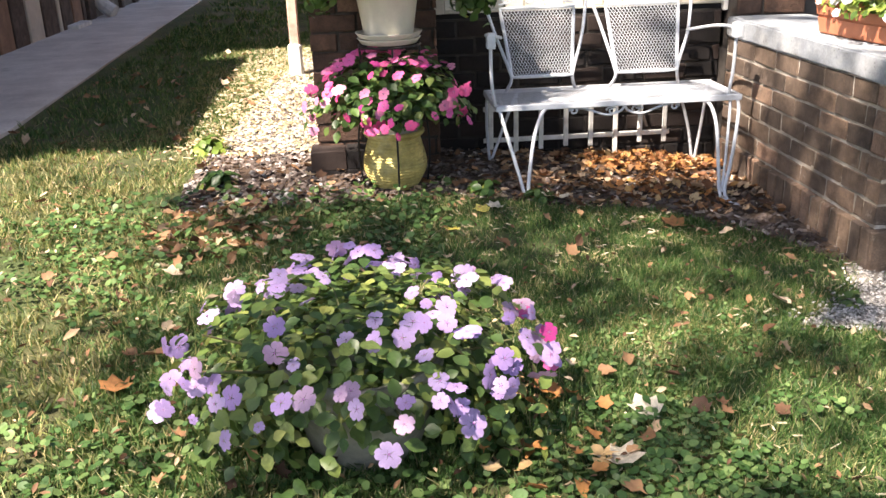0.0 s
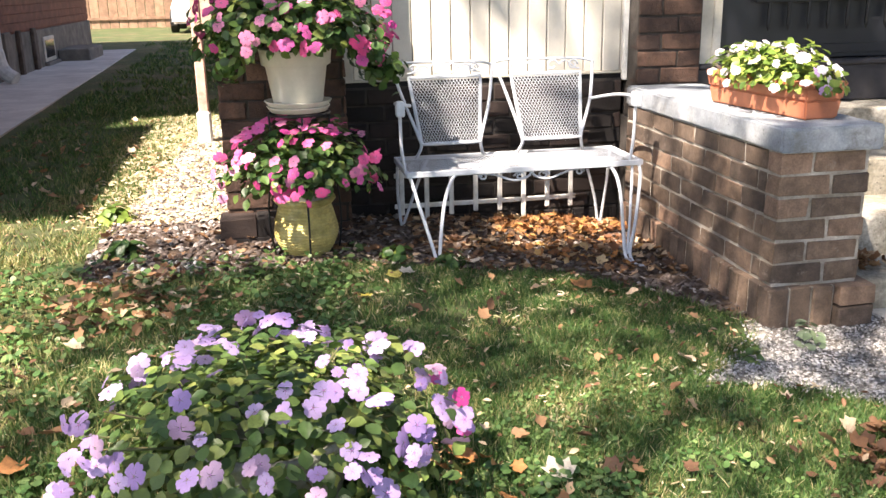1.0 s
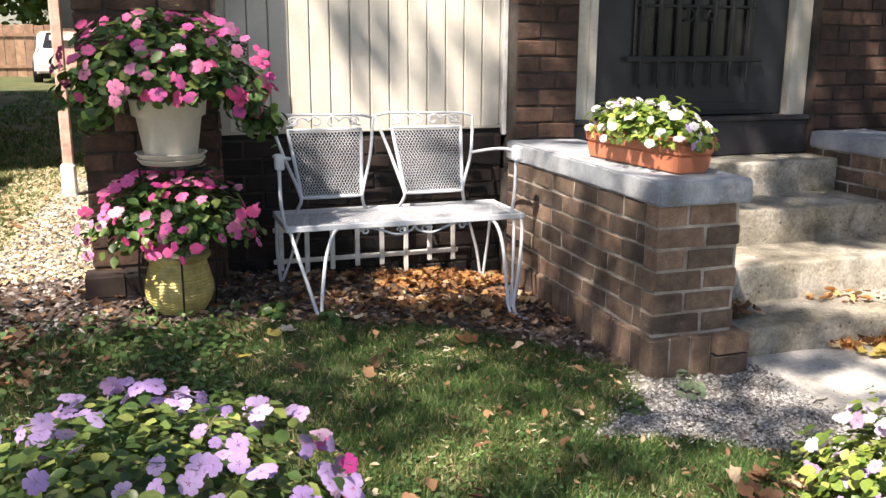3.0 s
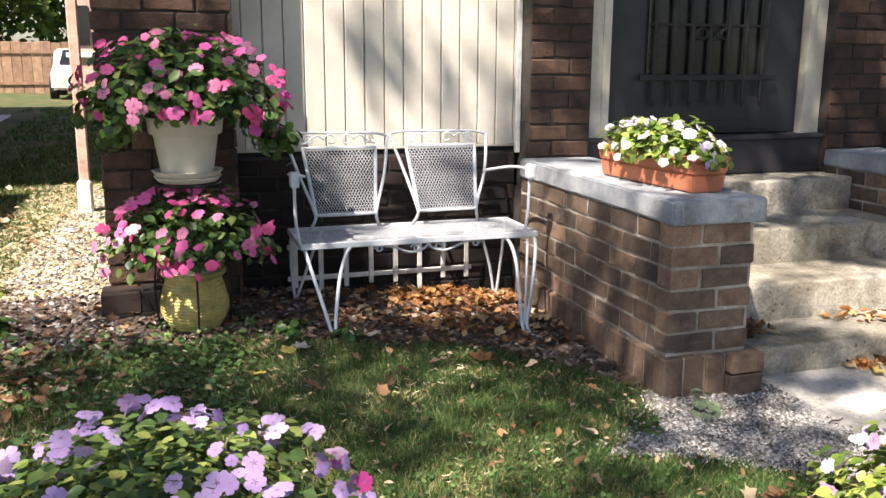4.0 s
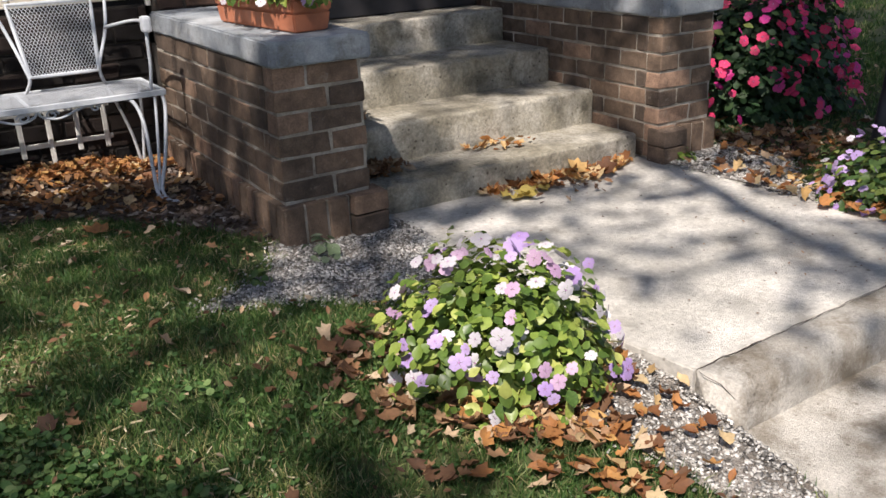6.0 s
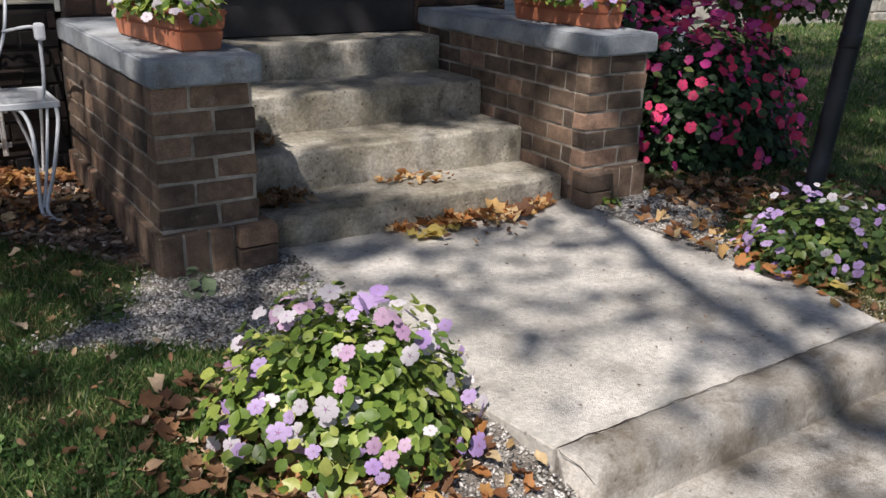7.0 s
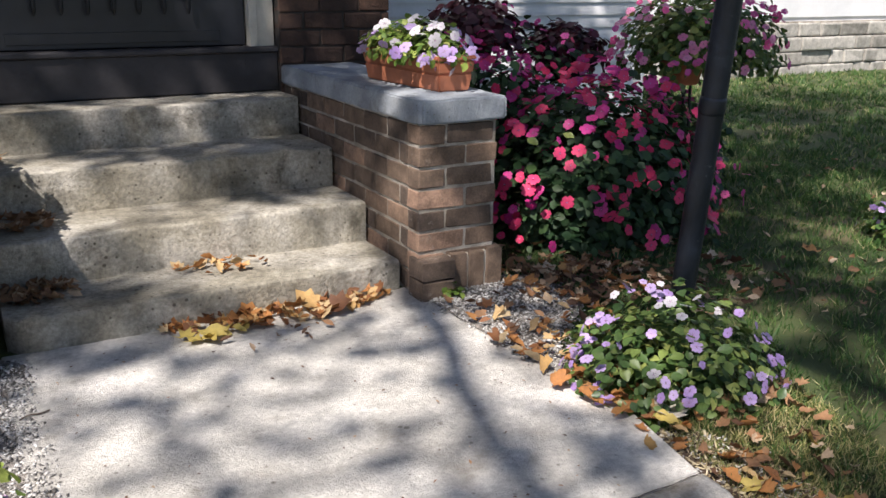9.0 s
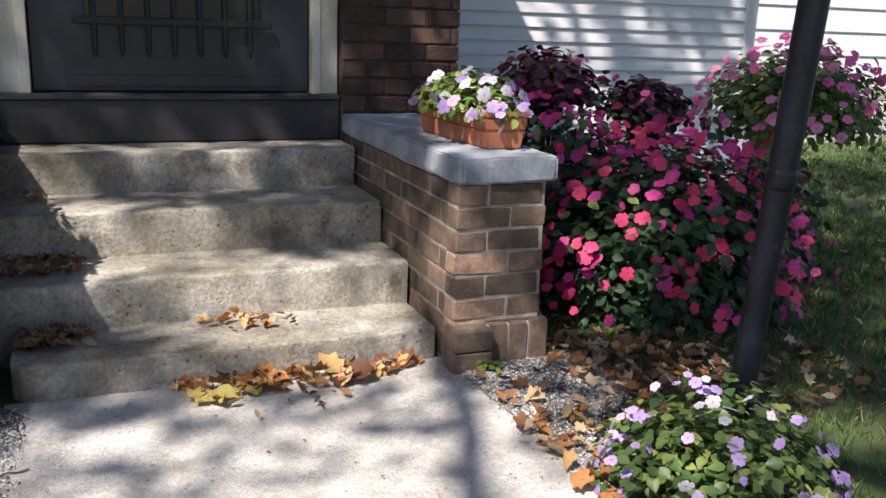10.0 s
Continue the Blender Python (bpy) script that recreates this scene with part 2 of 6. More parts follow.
    "neighbour_wall": mat("neighbour_wall", [(0.3, (0.16, 0.06, 0.04)), (0.7, (0.22, 0.085, 0.055))], 0.8, blotch=3, grain=50, bump=0.3),
    "neighbour_stone": mat("neighbour_stone", [(0.3, (0.12, 0.11, 0.095)), (0.7, (0.22, 0.2, 0.17))], 0.9, blotch=3, grain=60, bump=0.6),
    "shingle": mat("shingle", [(0.3, (0.06, 0.055, 0.05)), (0.7, (0.1, 0.09, 0.085))], 0.9, blotch=5, bump=0.5),
    "fence_wood": mat("fence_wood", [(0.0, (0.26, 0.16, 0.105)), (1.0, (0.36, 0.23, 0.15))], 0.8, "object", blotch=3, bump=0.2),
    "car_white": mat("car_white", [(0.3, (0.6, 0.62, 0.64)), (0.7, (0.7, 0.71, 0.72))], 0.25, blotch=1, bump=0, coat=0.5),
    "glass_dark": mat("glass_dark", [(0.3, (0.01, 0.012, 0.014)), (0.7, (0.02, 0.022, 0.025))], 0.08, blotch=1, bump=0),
    "rubber": mat("rubber", [(0.3, (0.012, 0.012, 0.012)), (0.7, (0.02, 0.02, 0.02))], 0.8, blotch=5, bump=0.1),
    "bark": mat("bark", [(0.3, (0.06, 0.045, 0.035)), (0.7, (0.13, 0.1, 0.08))], 0.95, blotch=6, grain=40, bump=1.0, bump_scale=20),
    "tree_leaf": mat("tree_leaf", [(0.0, (0.05, 0.1, 0.02)), (0.7, (0.1, 0.17, 0.035)), (1.0, (0.22, 0.24, 0.05))], 0.5, "island", thin=0.25, bump=0),
    "leaf_green": mat("leaf_green", [(0.0, (0.03, 0.075, 0.02)), (0.5, (0.06, 0.125, 0.03)), (0.85, (0.11, 0.19, 0.045)), (1.0, (0.24, 0.28, 0.06))], 0.42, "island", thin=0.3, bump=0),
    "leaf_mid": mat("leaf_mid", [(0.0, (0.046, 0.095, 0.027)), (0.45, (0.095, 0.165, 0.042)), (0.8, (0.18, 0.25, 0.06)), (1.0, (0.32, 0.35, 0.1))], 0.45, "island", thin=0.3, bump=0),
    "leaf_lime": mat("leaf_lime", [(0.0, (0.07, 0.13, 0.025)), (0.45, (0.16, 0.25, 0.045)), (0.85, (0.32, 0.4, 0.08)), (1.0, (0.48, 0.5, 0.15))], 0.42, "island", thin=0.3, bump=0),
    "leaf_dark": mat("leaf_dark", [(0.0, (0.016, 0.045, 0.016)), (0.6, (0.034, 0.082, 0.028)), (1.0, (0.07, 0.13, 0.045))], 0.58, "island", thin=0.25, bump=0),
    "leaf_purple": mat("leaf_purple", [(0.0, (0.03, 0.008, 0.014)), (0.6, (0.06, 0.012, 0.022)), (1.0, (0.11, 0.02, 0.035))], 0.4, "island", thin=0.2, bump=0),
    "leaf_piece": mat("leaf_piece", [(0.0, (0.042, 0.09, 0.024)), (0.5, (0.08, 0.145, 0.04)), (1.0, (0.22, 0.27, 0.075))], 0.4, "object", thin=0.3, bump=0, grain=60),
    "leaf_piece_lime": mat("leaf_piece_lime", [(0.0, (0.08, 0.15, 0.03)), (0.5, (0.17, 0.26, 0.045)), (1.0, (0.38, 0.44, 0.1))], 0.4, "object", thin=0.3, bump=0, grain=60),
    "leaf_pale": mat("leaf_pale", [(0.0, (0.16, 0.22, 0.12)), (0.6, (0.26, 0.33, 0.2)), (1.0, (0.38, 0.43, 0.3))], 0.7, "island", thin=0.25, bump=0),
    "stem": mat("stem", [(0.0, (0.1, 0.13, 0.05)), (1.0, (0.2, 0.16, 0.08))], 0.6, "island", bump=0),
    "eye": mat("eye", [(0.3, (0.4, 0.16, 0.42)), (0.7, (0.52, 0.24, 0.5))], 0.6, bump=0),
}
PETAL = {}
for pname, a, b in (("lilac", (0.41, 0.265, 0.59), (0.56, 0.42, 0.7)), ("pale_pink", (0.48, 0.29, 0.49), (0.6, 0.42, 0.58)),
                    ("white", (0.6, 0.56, 0.62), (0.7, 0.67, 0.71)), ("magenta", (0.6, 0.06, 0.3), (0.72, 0.14, 0.42)),
                    ("hot_pink", (0.72, 0.07, 0.26), (0.84, 0.16, 0.4)), ("crimson", (0.66, 0.02, 0.1), (0.8, 0.07, 0.2)),
                    ("cerise", (0.5, 0.025, 0.19), (0.68, 0.06, 0.32)), ("rose", (0.7, 0.2, 0.38), (0.8, 0.32, 0.5))):
    PETAL[pname] = mat("petal_" + pname, [(0.0, a), (1.0, b)], 0.55, "object", grain=90, grain_amt=0.06, blotch=20, blotch_amt=0.1, bump=0, thin=0.25)

# ---- building helpers ----
rng = np.random.default_rng(7)


def world_of(ob):
    if ob.parent is None:
        return ob.matrix_basis.copy()
    return world_of(ob.parent) @ ob.matrix_parent_inverse @ ob.matrix_basis


def under(ob, parent):
    ob.parent = parent
    ob.matrix_parent_inverse = world_of(parent).inverted()
    return ob


def thing(name, at, label="", category="", group="", kind=""):
    ob = new(name)
    ob.empty_display_size = 0.1
    ob.matrix_basis = Matrix.Translation(at)
    return tagged(ob, label, category, group, kind)


def finish(me, material, smooth=False):
    for mm in material if isinstance(material, (list, tuple)) else [material]:
        me.materials.append(mm)
    if smooth:
        me.polygons.foreach_set("use_smooth", np.ones(len(me.polygons), dtype=bool))
    return me


def part(name, bm, material, parent=None, label="", smooth=False):
    me = bpy.data.meshes.new(name)
    bmesh.ops.recalc_face_normals(bm, faces=bm.faces)
    bm.to_mesh(me)
    bm.free()
    finish(me, material, smooth)
    ob = new(name, me)
    if parent is not None:
        under(ob, parent)
    if label:
        ob["label"] = label
    return ob


def box(bm, x0, x1, y0, y1, z0, z1, bevel=0.0, segs=1):
    ret = bmesh.ops.create_cube(bm, size=1.0)
    for v in ret["verts"]:
        v.co = Vector(((x0 + x1) / 2 + v.co.x * (x1 - x0), (y0 + y1) / 2 + v.co.y * (y1 - y0), (z0 + z1) / 2 + v.co.z * (z1 - z0)))
    if bevel:
        edges = list({e for v in ret["verts"] for e in v.link_edges})
        bmesh.ops.bevel(bm, geom=edges, offset=bevel, segments=segs, affect="EDGES", profile=0.6)
    return bm


def boxm(*a, **k):
    return box(bmesh.new(), *a, **k)


def tube(bm, pts, r, sides=7, closed=False):
    """A round bar swept along points."""
    pts = [Vector(p) for p in pts]
    rad = r if isinstance(r, (list, tuple)) else [r] * len(pts)
    rings, n = [], len(pts)
    up = None
    for i, p in enumerate(pts):
        a = pts[(i - 1) % n] if closed or i else p
        b = pts[(i + 1) % n] if closed or i < n - 1 else p
        d = (b - a).normalized()
        if up is None:
            up = d.orthogonal().normalized()
        else:
            up = (up - d * up.dot(d))
            up = up.normalized() if up.length > 1e-6 else d.orthogonal().normalized()
        side = d.cross(up)
        rings.append([bm.verts.new(p + rad[i] * (math.cos(2 * math.pi * k / sides) * up + math.sin(2 * math.pi * k / sides) * side)) for k in range(sides)])
    for i in range(n if closed else n - 1):
        A, B = rings[i], rings[(i + 1) % n]
        for k in range(sides):
            bm.faces.new((A[k], A[(k + 1) % sides], B[(k + 1) % sides], B[k]))
    if not closed:
        bm.faces.new(rings[0])
        bm.faces.new(rings[-1])
    return bm


def smooth_line(pts, n=10):
    """Points on a smooth curve through the given ones."""
    pts = [Vector(p) for p in pts]
    out = []
    for i in range(len(pts) - 1):
        p0, p1, p2, p3 = pts[max(i - 1, 0)], pts[i], pts[i + 1], pts[min(i + 2, len(pts) - 1)]
        for k in range(n):
            t = k / n
            out.append(0.5 * ((2 * p1) + (p2 - p0) * t + (2 * p0 - 5 * p1 + 4 * p2 - p3) * t * t + (3 * p1 - p0 - 3 * p2 + p3) * t ** 3))
    return out + [pts[-1]]


def lathe(bm, profile, at, segs=32):
    """A turned form from (radius, height) pairs round a vertical axis."""
    rings = []
    for r, z in profile:
        rings.append([bm.verts.new((at[0] + r * math.cos(2 * math.pi * k / segs), at[1] + r * math.sin(2 * math.pi * k / segs), at[2] + z)) for k in range(segs)])
    for A, B in zip(rings, rings[1:]):
        for k in range(segs):
            bm.faces.new((A[k], A[(k + 1) % segs], B[(k + 1) % segs], B[k]))
    bm.faces.new(rings[0])
    bm.faces.new(rings[-1])
    return bm


def tri_mesh(name, V, F):
    me = bpy.data.meshes.new(name)
    V, F = np.asarray(V, dtype=np.float32), np.asarray(F, dtype=np.int32)
    me.vertices.add(len(V))
    me.vertices.foreach_set("co", V.ravel())
    me.loops.add(F.size)
    me.loops.foreach_set("vertex_index", F.ravel())
    me.polygons.add(len(F))
    me.polygons.foreach_set("loop_start", np.arange(0, F.size, 3, dtype=np.int32))
    me.update(calc_edges=True)
    return me


def scatter(name, template, P, N, S, material, parent=None, spin=None, stretch=None, kind="stuff", label="", smooth=False):
    """Many copies of a small form (verts, tris) joined in one mesh: places P, normals N, sizes S."""
    V, F = np.asarray(template[0], float), np.asarray(template[1])
    P, N, S = np.asarray(P, float), np.asarray(N, float), np.asarray(S, float)
    n = len(P)
    N = N / np.linalg.norm(N, axis=1, keepdims=True)
    ref = np.where(np.abs(N[:, 2:3]) > 0.95, np.array([[1.0, 0, 0]]), np.array([[0, 0, 1.0]]))
    U = np.cross(ref, N)
    U /= np.linalg.norm(U, axis=1, keepdims=True)
    W = np.cross(N, U)
    a = rng.uniform(0, 2 * np.pi, n) if spin is None else spin
    c, s = np.cos(a)[:, None], np.sin(a)[:, None]
    U, W = U * c + W * s, W * c - U * s
    if stretch is None:
        stretch = np.ones((n, 3))
    co = (P[:, None] + S[:, None, None] * (V[None, :, 0:1] * stretch[:, None, 0:1] * U[:, None] + V[None, :, 1:2] * stretch[:, None, 1:2] * W[:, None] + V[None, :, 2:3] * stretch[:, None, 2:3] * N[:, None]))
    faces = (F[None] + (np.arange(n) * len(V))[:, None, None]).reshape(-1, 3)
    me = finish(tri_mesh(name, co.reshape(-1, 3), faces), material, smooth)
    ob = new(name, me)
    if parent is not None:
        under(ob, parent)
    return tagged(ob, label, kind=kind)


def unit_up(n, tilt):
    v = rng.normal(0, tilt, (n, 3))
    v[:, 2] = 1
    return v


# small forms: x across, y along, z off the surface
LEAF = ([(0, 0, 0), (-0.3, 0.25, 0.07), (0.3, 0.25, 0.07), (-0.36, 0.5, 0.08), (0.36, 0.5, 0.08), (-0.2, 0.8, 0.03), (0.2, 0.8, 0.03), (0, 1.0, -0.08), (0, 0.5, 0.0)],
        [(0, 8, 1), (0, 2, 8), (1, 8, 3), (2, 4, 8), (3, 8, 5), (4, 6, 8), (5, 8, 7), (6, 7, 8)])
MAPLE = ([(0, 0.05, 0.0), (-0.2, -0.22, 0.06), (-0.46, -0.1, 0.2), (-0.42, 0.12, 0.1), (-0.56, 0.42, 0.26), (-0.3, 0.5, 0.08), (0.03, 0.78, 0.2), (0.3, 0.46, 0.05),
          (0.52, 0.36, 0.16), (0.4, 0.1, 0.06), (0.42, -0.14, 0.2), (0.18, -0.24, 0.05), (0.04, -0.5, 0.12), (0.0, -0.2, 0.02)],
         [(0, 1, 13), (0, 2, 1), (0, 3, 2), (0, 4, 3), (0, 5, 4), (0, 6, 5), (0, 7, 6), (0, 8, 7), (0, 9, 8), (0, 10, 9), (0, 11, 10), (0, 13, 11), (1, 12, 13)])


def ragged_leaf(seed):
    """A dry, curled, ragged leaf: an uneven star of points folded about its rib."""
    r = random.Random(seed)
    V = [(0, 0.05, 0.0)]
    for k in range(15):
        a = 2 * math.pi * k / 15 + r.uniform(-0.12, 0.12)
        q = 0.46 * r.uniform(0.55, 1.2)
        x, y = q * math.sin(a), q * 1.15 * math.cos(a)
        V.append((x * 0.85, y, 0.55 * abs(x) ** 1.3 + r.uniform(-0.04, 0.14) * (q / 0.5) + 0.1 * y * y))
    V.append((0.03, 0.85, 0.12))
    F = [(0, k % 15 + 1, (k + 1) % 15 + 1) for k in range(15)] + [(1, 15, 16)]
    return V, F


RAGGED = [ragged_leaf(s) for s in (1, 2, 3, 4)]
CURL = ([(0, -0.5, 0.1), (-0.25, -0.1, 0.22), (0.25, -0.1, 0.2), (-0.22, 0.25, 0.25), (0.22, 0.25, 0.16), (0, 0.6, 0.06), (0, 0.05, 0.0)],
        [(0, 6, 1), (0, 2, 6), (1, 6, 3), (2, 4, 6), (3, 6, 5), (4, 5, 6)])
BLADE = ([(-0.5, 0, 0), (0.5, 0, 0), (-0.4, 0.12, 0.55), (0.4, 0.12, 0.55), (0, 0.45, 1.0)], [(0, 1, 2), (1, 3, 2), (2, 3, 4)])
CLOVER = ([(0, 0, 0), (-0.42, 0.2, 0.06), (-0.46, 0.6, 0.05), (-0.15, 0.85, 0.02), (0.15, 0.85, 0.02), (0.46, 0.6, 0.05), (0.42, 0.2, 0.06)],
          [(0, 2, 1), (0, 3, 2), (0, 4, 3), (0, 5, 4), (0, 6, 5)])
ROCK = ([(0, 0, 0.45), (0.6, 0, 0.1), (0.15, 0.5, 0.15), (-0.5, 0.3, 0.05), (-0.45, -0.3, 0.15), (0.2, -0.5, 0.1), (0, 0, -0.4)],
        [(0, 1, 2), (0, 2, 3), (0, 3, 4), (0, 4, 5), (0, 5, 1), (6, 2, 1), (6, 3, 2), (6, 4, 3), (6, 5, 4), (6, 1, 5)])
CHIP = ([(-0.5, -0.2, 0), (0.5, -0.25, 0.05), (0.45, 0.2, 0.08), (-0.4, 0.25, 0.02), (-0.45, -0.15, 0.14), (0.42, -0.2, 0.2), (0.4, 0.15, 0.2), (-0.35, 0.2, 0.15)],
        [(4, 5, 6), (4, 6, 7), (0, 1, 5), (0, 5, 4), (1, 2, 6), (1, 6, 5), (2, 3, 7), (2, 7, 6), (3, 0, 4), (3, 4, 7)])


def sstep(t):
    t = np.clip(t, 0, 1)
    return t * t * (3 - 2 * t)


def gz(x, y):
    """Height of the lawn: it falls from the house's left side to the walk, and towards the street."""
    x, y = np.asarray(x, float), np.asarray(y, float)
    h = -0.045 + 0.17 * np.clip((2.2 - x) / 2.0, 0, 1)
    h = h - 0.17 * sstep((1.5 - y) / 1.3) * (0.35 + 0.65 * sstep((x - 0.3) / 1.2))
    inside = sstep((x - 2.3) / 0.2) * sstep((3.87 - x) / 0.16)
    h = h - 0.25 * inside * sstep((1.1 - y) / 0.3) - 0.06 * inside * sstep((2.7 - y) / 0.2)
    h = h - 0.035 * np.exp(-((x - 1.8) / 0.4) ** 2 - ((y - 2.35) / 0.45) ** 2)
    return h + 0.006 * np.sin(3.1 * x + 1.0) * np.sin(2.7 * y)


def on_ground(P, lift=0.0):
    P = np.asarray(P, float)
    return np.column_stack([P[:, 0], P[:, 1], gz(P[:, 0], P[:, 1]) + lift])

# ---- setting ----
def ground_sheet():
    xs = np.unique(np.round(np.concatenate([[-300, -150, -80, -50, -35, -25, -18, -13, -10, -8], np.arange(-7, 9.01, 0.16), [10, 12, 14, 17, 21, 27, 35, 50, 80, 150, 300]]), 3))
    ys = np.unique(np.round(np.concatenate([[-300, -150, -80, -50, -30, -18, -11, -7, -5], np.arange(-3.5, 10.01, 0.16), [11, 13, 15, 18, 22, 27, 35, 50, 80, 150, 300]]), 3))
    X, Y = np.meshgrid(xs, ys)
    V = np.column_stack([X.ravel(), Y.ravel(), gz(X, Y).ravel()])
    nx, ny = len(xs), len(ys)
    i = (np.arange(ny - 1)[:, None] * nx + np.arange(nx - 1)[None]).ravel()
    F = np.concatenate([np.column_stack([i, i + 1, i + nx + 1]), np.column_stack([i, i + nx + 1, i + nx])])
    ob = new("ground", finish(tri_mesh("ground", V, F), M["grass_soil"], True))
    return tagged(ob, "lawn of short green grass with bare, leaf-strewn earth", "lawn", kind="structure")


ground = ground_sheet()


def bed(name, outline, material, label, lift=0.012):
    """A thin bed of loose matter that follows the ground."""
    bm = bmesh.new()
    loop = smooth_line([(*p, 0) for p in outline + outline[:1]], 6)[:-1]
    face = bm.faces.new([bm.verts.new(p) for p in loop])
    bmesh.ops.triangulate(bm, faces=[face])
    bmesh.ops.subdivide_edges(bm, edges=bm.edges[:], cuts=3, use_grid_fill=True)
    for v in bm.verts:
        v.co.z = float(gz(v.co.x, v.co.y)) + lift
    ob = part(name, bm, material)
    return tagged(ob, label, "bed", kind="structure")


MULCH = [(-1.05, 3.3), (-0.5, 3.35), (0.1, 3.4), (0.6, 3.3), (1.1, 3.25), (1.5, 2.95), (1.78, 2.6), (1.8, 3.4), (1.8, 4.2), (0.6, 4.3), (-0.4, 4.3), (-0.42, 6.0), (-0.45, 8.2), (-0.75, 8.0), (-0.9, 6.2), (-1.02, 4.6), (-1.08, 3.9)]
GRAVEL_A = [(1.2, 2.0), (1.6, 2.35), (1.75, 2.65), (2.3, 2.62), (2.3, 1.5), (2.34, 0.75), (2.28, 0.4), (2.12, 0.35), (1.98, 0.8), (1.85, 1.2), (1.95, 1.7), (1.6, 1.95)]
GRAVEL_C = [(3.9, 1.25), (4.1, 1.15), (4.22, 0.85), (4.26, 0.3), (4.1, -0.4), (3.85, -0.3), (3.85, 0.3), (3.84, 0.85)]
GRAVEL_B = [(3.86, 2.62), (4.4, 2.6), (4.45, 2.2), (4.1, 1.9), (3.95, 1.5), (3.9, 2.0)]
bed("mulch_bed", MULCH, M["mulch"], "bed of dark brown shredded mulch below the house wall", 0.01)
bed("gravel_bed_left", GRAVEL_A, M["gravel_bed"], "bed of pale crushed gravel at the brick pier and walk", 0.014)
bed("gravel_bed_right", GRAVEL_B, M["gravel_bed"], "small bed of pale gravel beside the brick pier", 0.014)


bed("soil_bed_front", GRAVEL_C, M["mulch"], "strip of thin turf and dry leaves beside the lower walk", 0.014)


def slab(name, outline, z0, z1, material, label, bevel=0.012):
    bm = bmesh.new()
    face = bm.faces.new([bm.verts.new((x, y, z1)) for x, y in outline])
    ret = bmesh.ops.extrude_face_region(bm, geom=[face])
    for g in ret["geom"]:
        if isinstance(g, bmesh.types.BMVert):
            g.co.z = z0
    top = [e for e in bm.edges if all(abs(v.co.z - z1) < 1e-6 for v in e.verts)]
    bmesh.ops.bevel(bm, geom=top, offset=bevel, segments=3, affect="EDGES")
    return tagged(part(name, bm, material), label, "walk", kind="structure")


slab("pavement", [(2.25, 2.72), (2.24, 1.9), (2.27, 1.3), *[(2.325 + 0.0565 * i, 0.912 + 0.0016 * i + 0.002 * math.sin(i * 2.7) + 0.0015 * math.sin(i * 5.1)) for i in range(28)], (3.89, 0.96), (3.98, 1.4), (3.93, 2.0), (3.88, 2.72)], -0.4, -0.038, M["concrete"], "worn pale concrete landing slab with a cracked front lip", 0.004)


def nosing():
    """The rounded, cracked front edge of the landing slab."""
    bm = bmesh.new()
    rows = []
    prof = [(0.0, -0.5), (0.0, -0.043), (-0.003, -0.039), (-0.06, -0.04), (-0.1, -0.043), (-0.12, -0.05), (-0.133, -0.064), (-0.14, -0.085), (-0.143, -0.11), (-0.146, -0.14), (-0.15, -0.17), (-0.155, -0.5)]
    for i in range(141):
        t = i / 140
        x, y = 2.33 + 1.56 * t, 0.905 + 0.044 * t
        w = 0.006 * noise.noise((x * 2.5, 0, 3)) + 0.004 * noise.noise((x * 12, 0, 9))
        rows.append([bm.verts.new((x + (0.05 * (-py / 0.14) * (1 - t)), y + py + (w if 0 < j < 3 else w * 0.7) + (0.004 * noise.noise((x * 9, py * 20, pz * 30)) + 0.005 * noise.noise((x * 60, 5, pz * 90)) if j > 4 else 0), pz + w * 0.4 + (0.005 * noise.noise((x * 14, 3, j)) if 3 < j < 9 else 0))) for j, (py, pz) in enumerate(prof)])
    for A, B in zip(rows, rows[1:]):
        for j in range(len(prof)):
            bm.faces.new((A[j], A[(j + 1) % len(prof)], B[(j + 1) % len(prof)], B[j]))
    bm.faces.new(rows[0])
    bm.faces.new(rows[-1])
    lip = tagged(part("pavement_lip", bm, M["lip_concrete"], smooth=True), "rounded cracked concrete nosing of the landing slab", "walk", kind="structure")
    bm = bmesh.new()
    line = [Vector((2.335 + 1.55 * i / 60, 0.909 + 0.044 * i / 60 + 0.008 * noise.noise((i * 0.35, 4, 1)) + 0.007 * noise.noise((i * 1.3, 2, 8)), -0.039)) for i in range(61)]
    line = [Vector((2.372, 0.79, -0.1)), Vector((2.352, 0.83, -0.06)), Vector((2.33, 0.875, -0.043))] + line
    tube(bm, line, [0.0007 + 0.001 * abs(noise.noise((i * 0.6, 7, 3))) + (0.0009 if 3 < i < 14 else 0) for i in range(len(line))], 5)
    part("crack", bm, M["soil"], lip, "dark open crack behind the nosing")
    return lip


nosing()
slab("front_walk", [(2.365, 0.82), (2.3, 0.45), (2.22, 0.0), (2.2, -9.0), (3.95, -9.0), (3.9, 0.83)], -0.6, -0.19, M["lip_concrete"], "lower pale concrete front walk", 0.015)

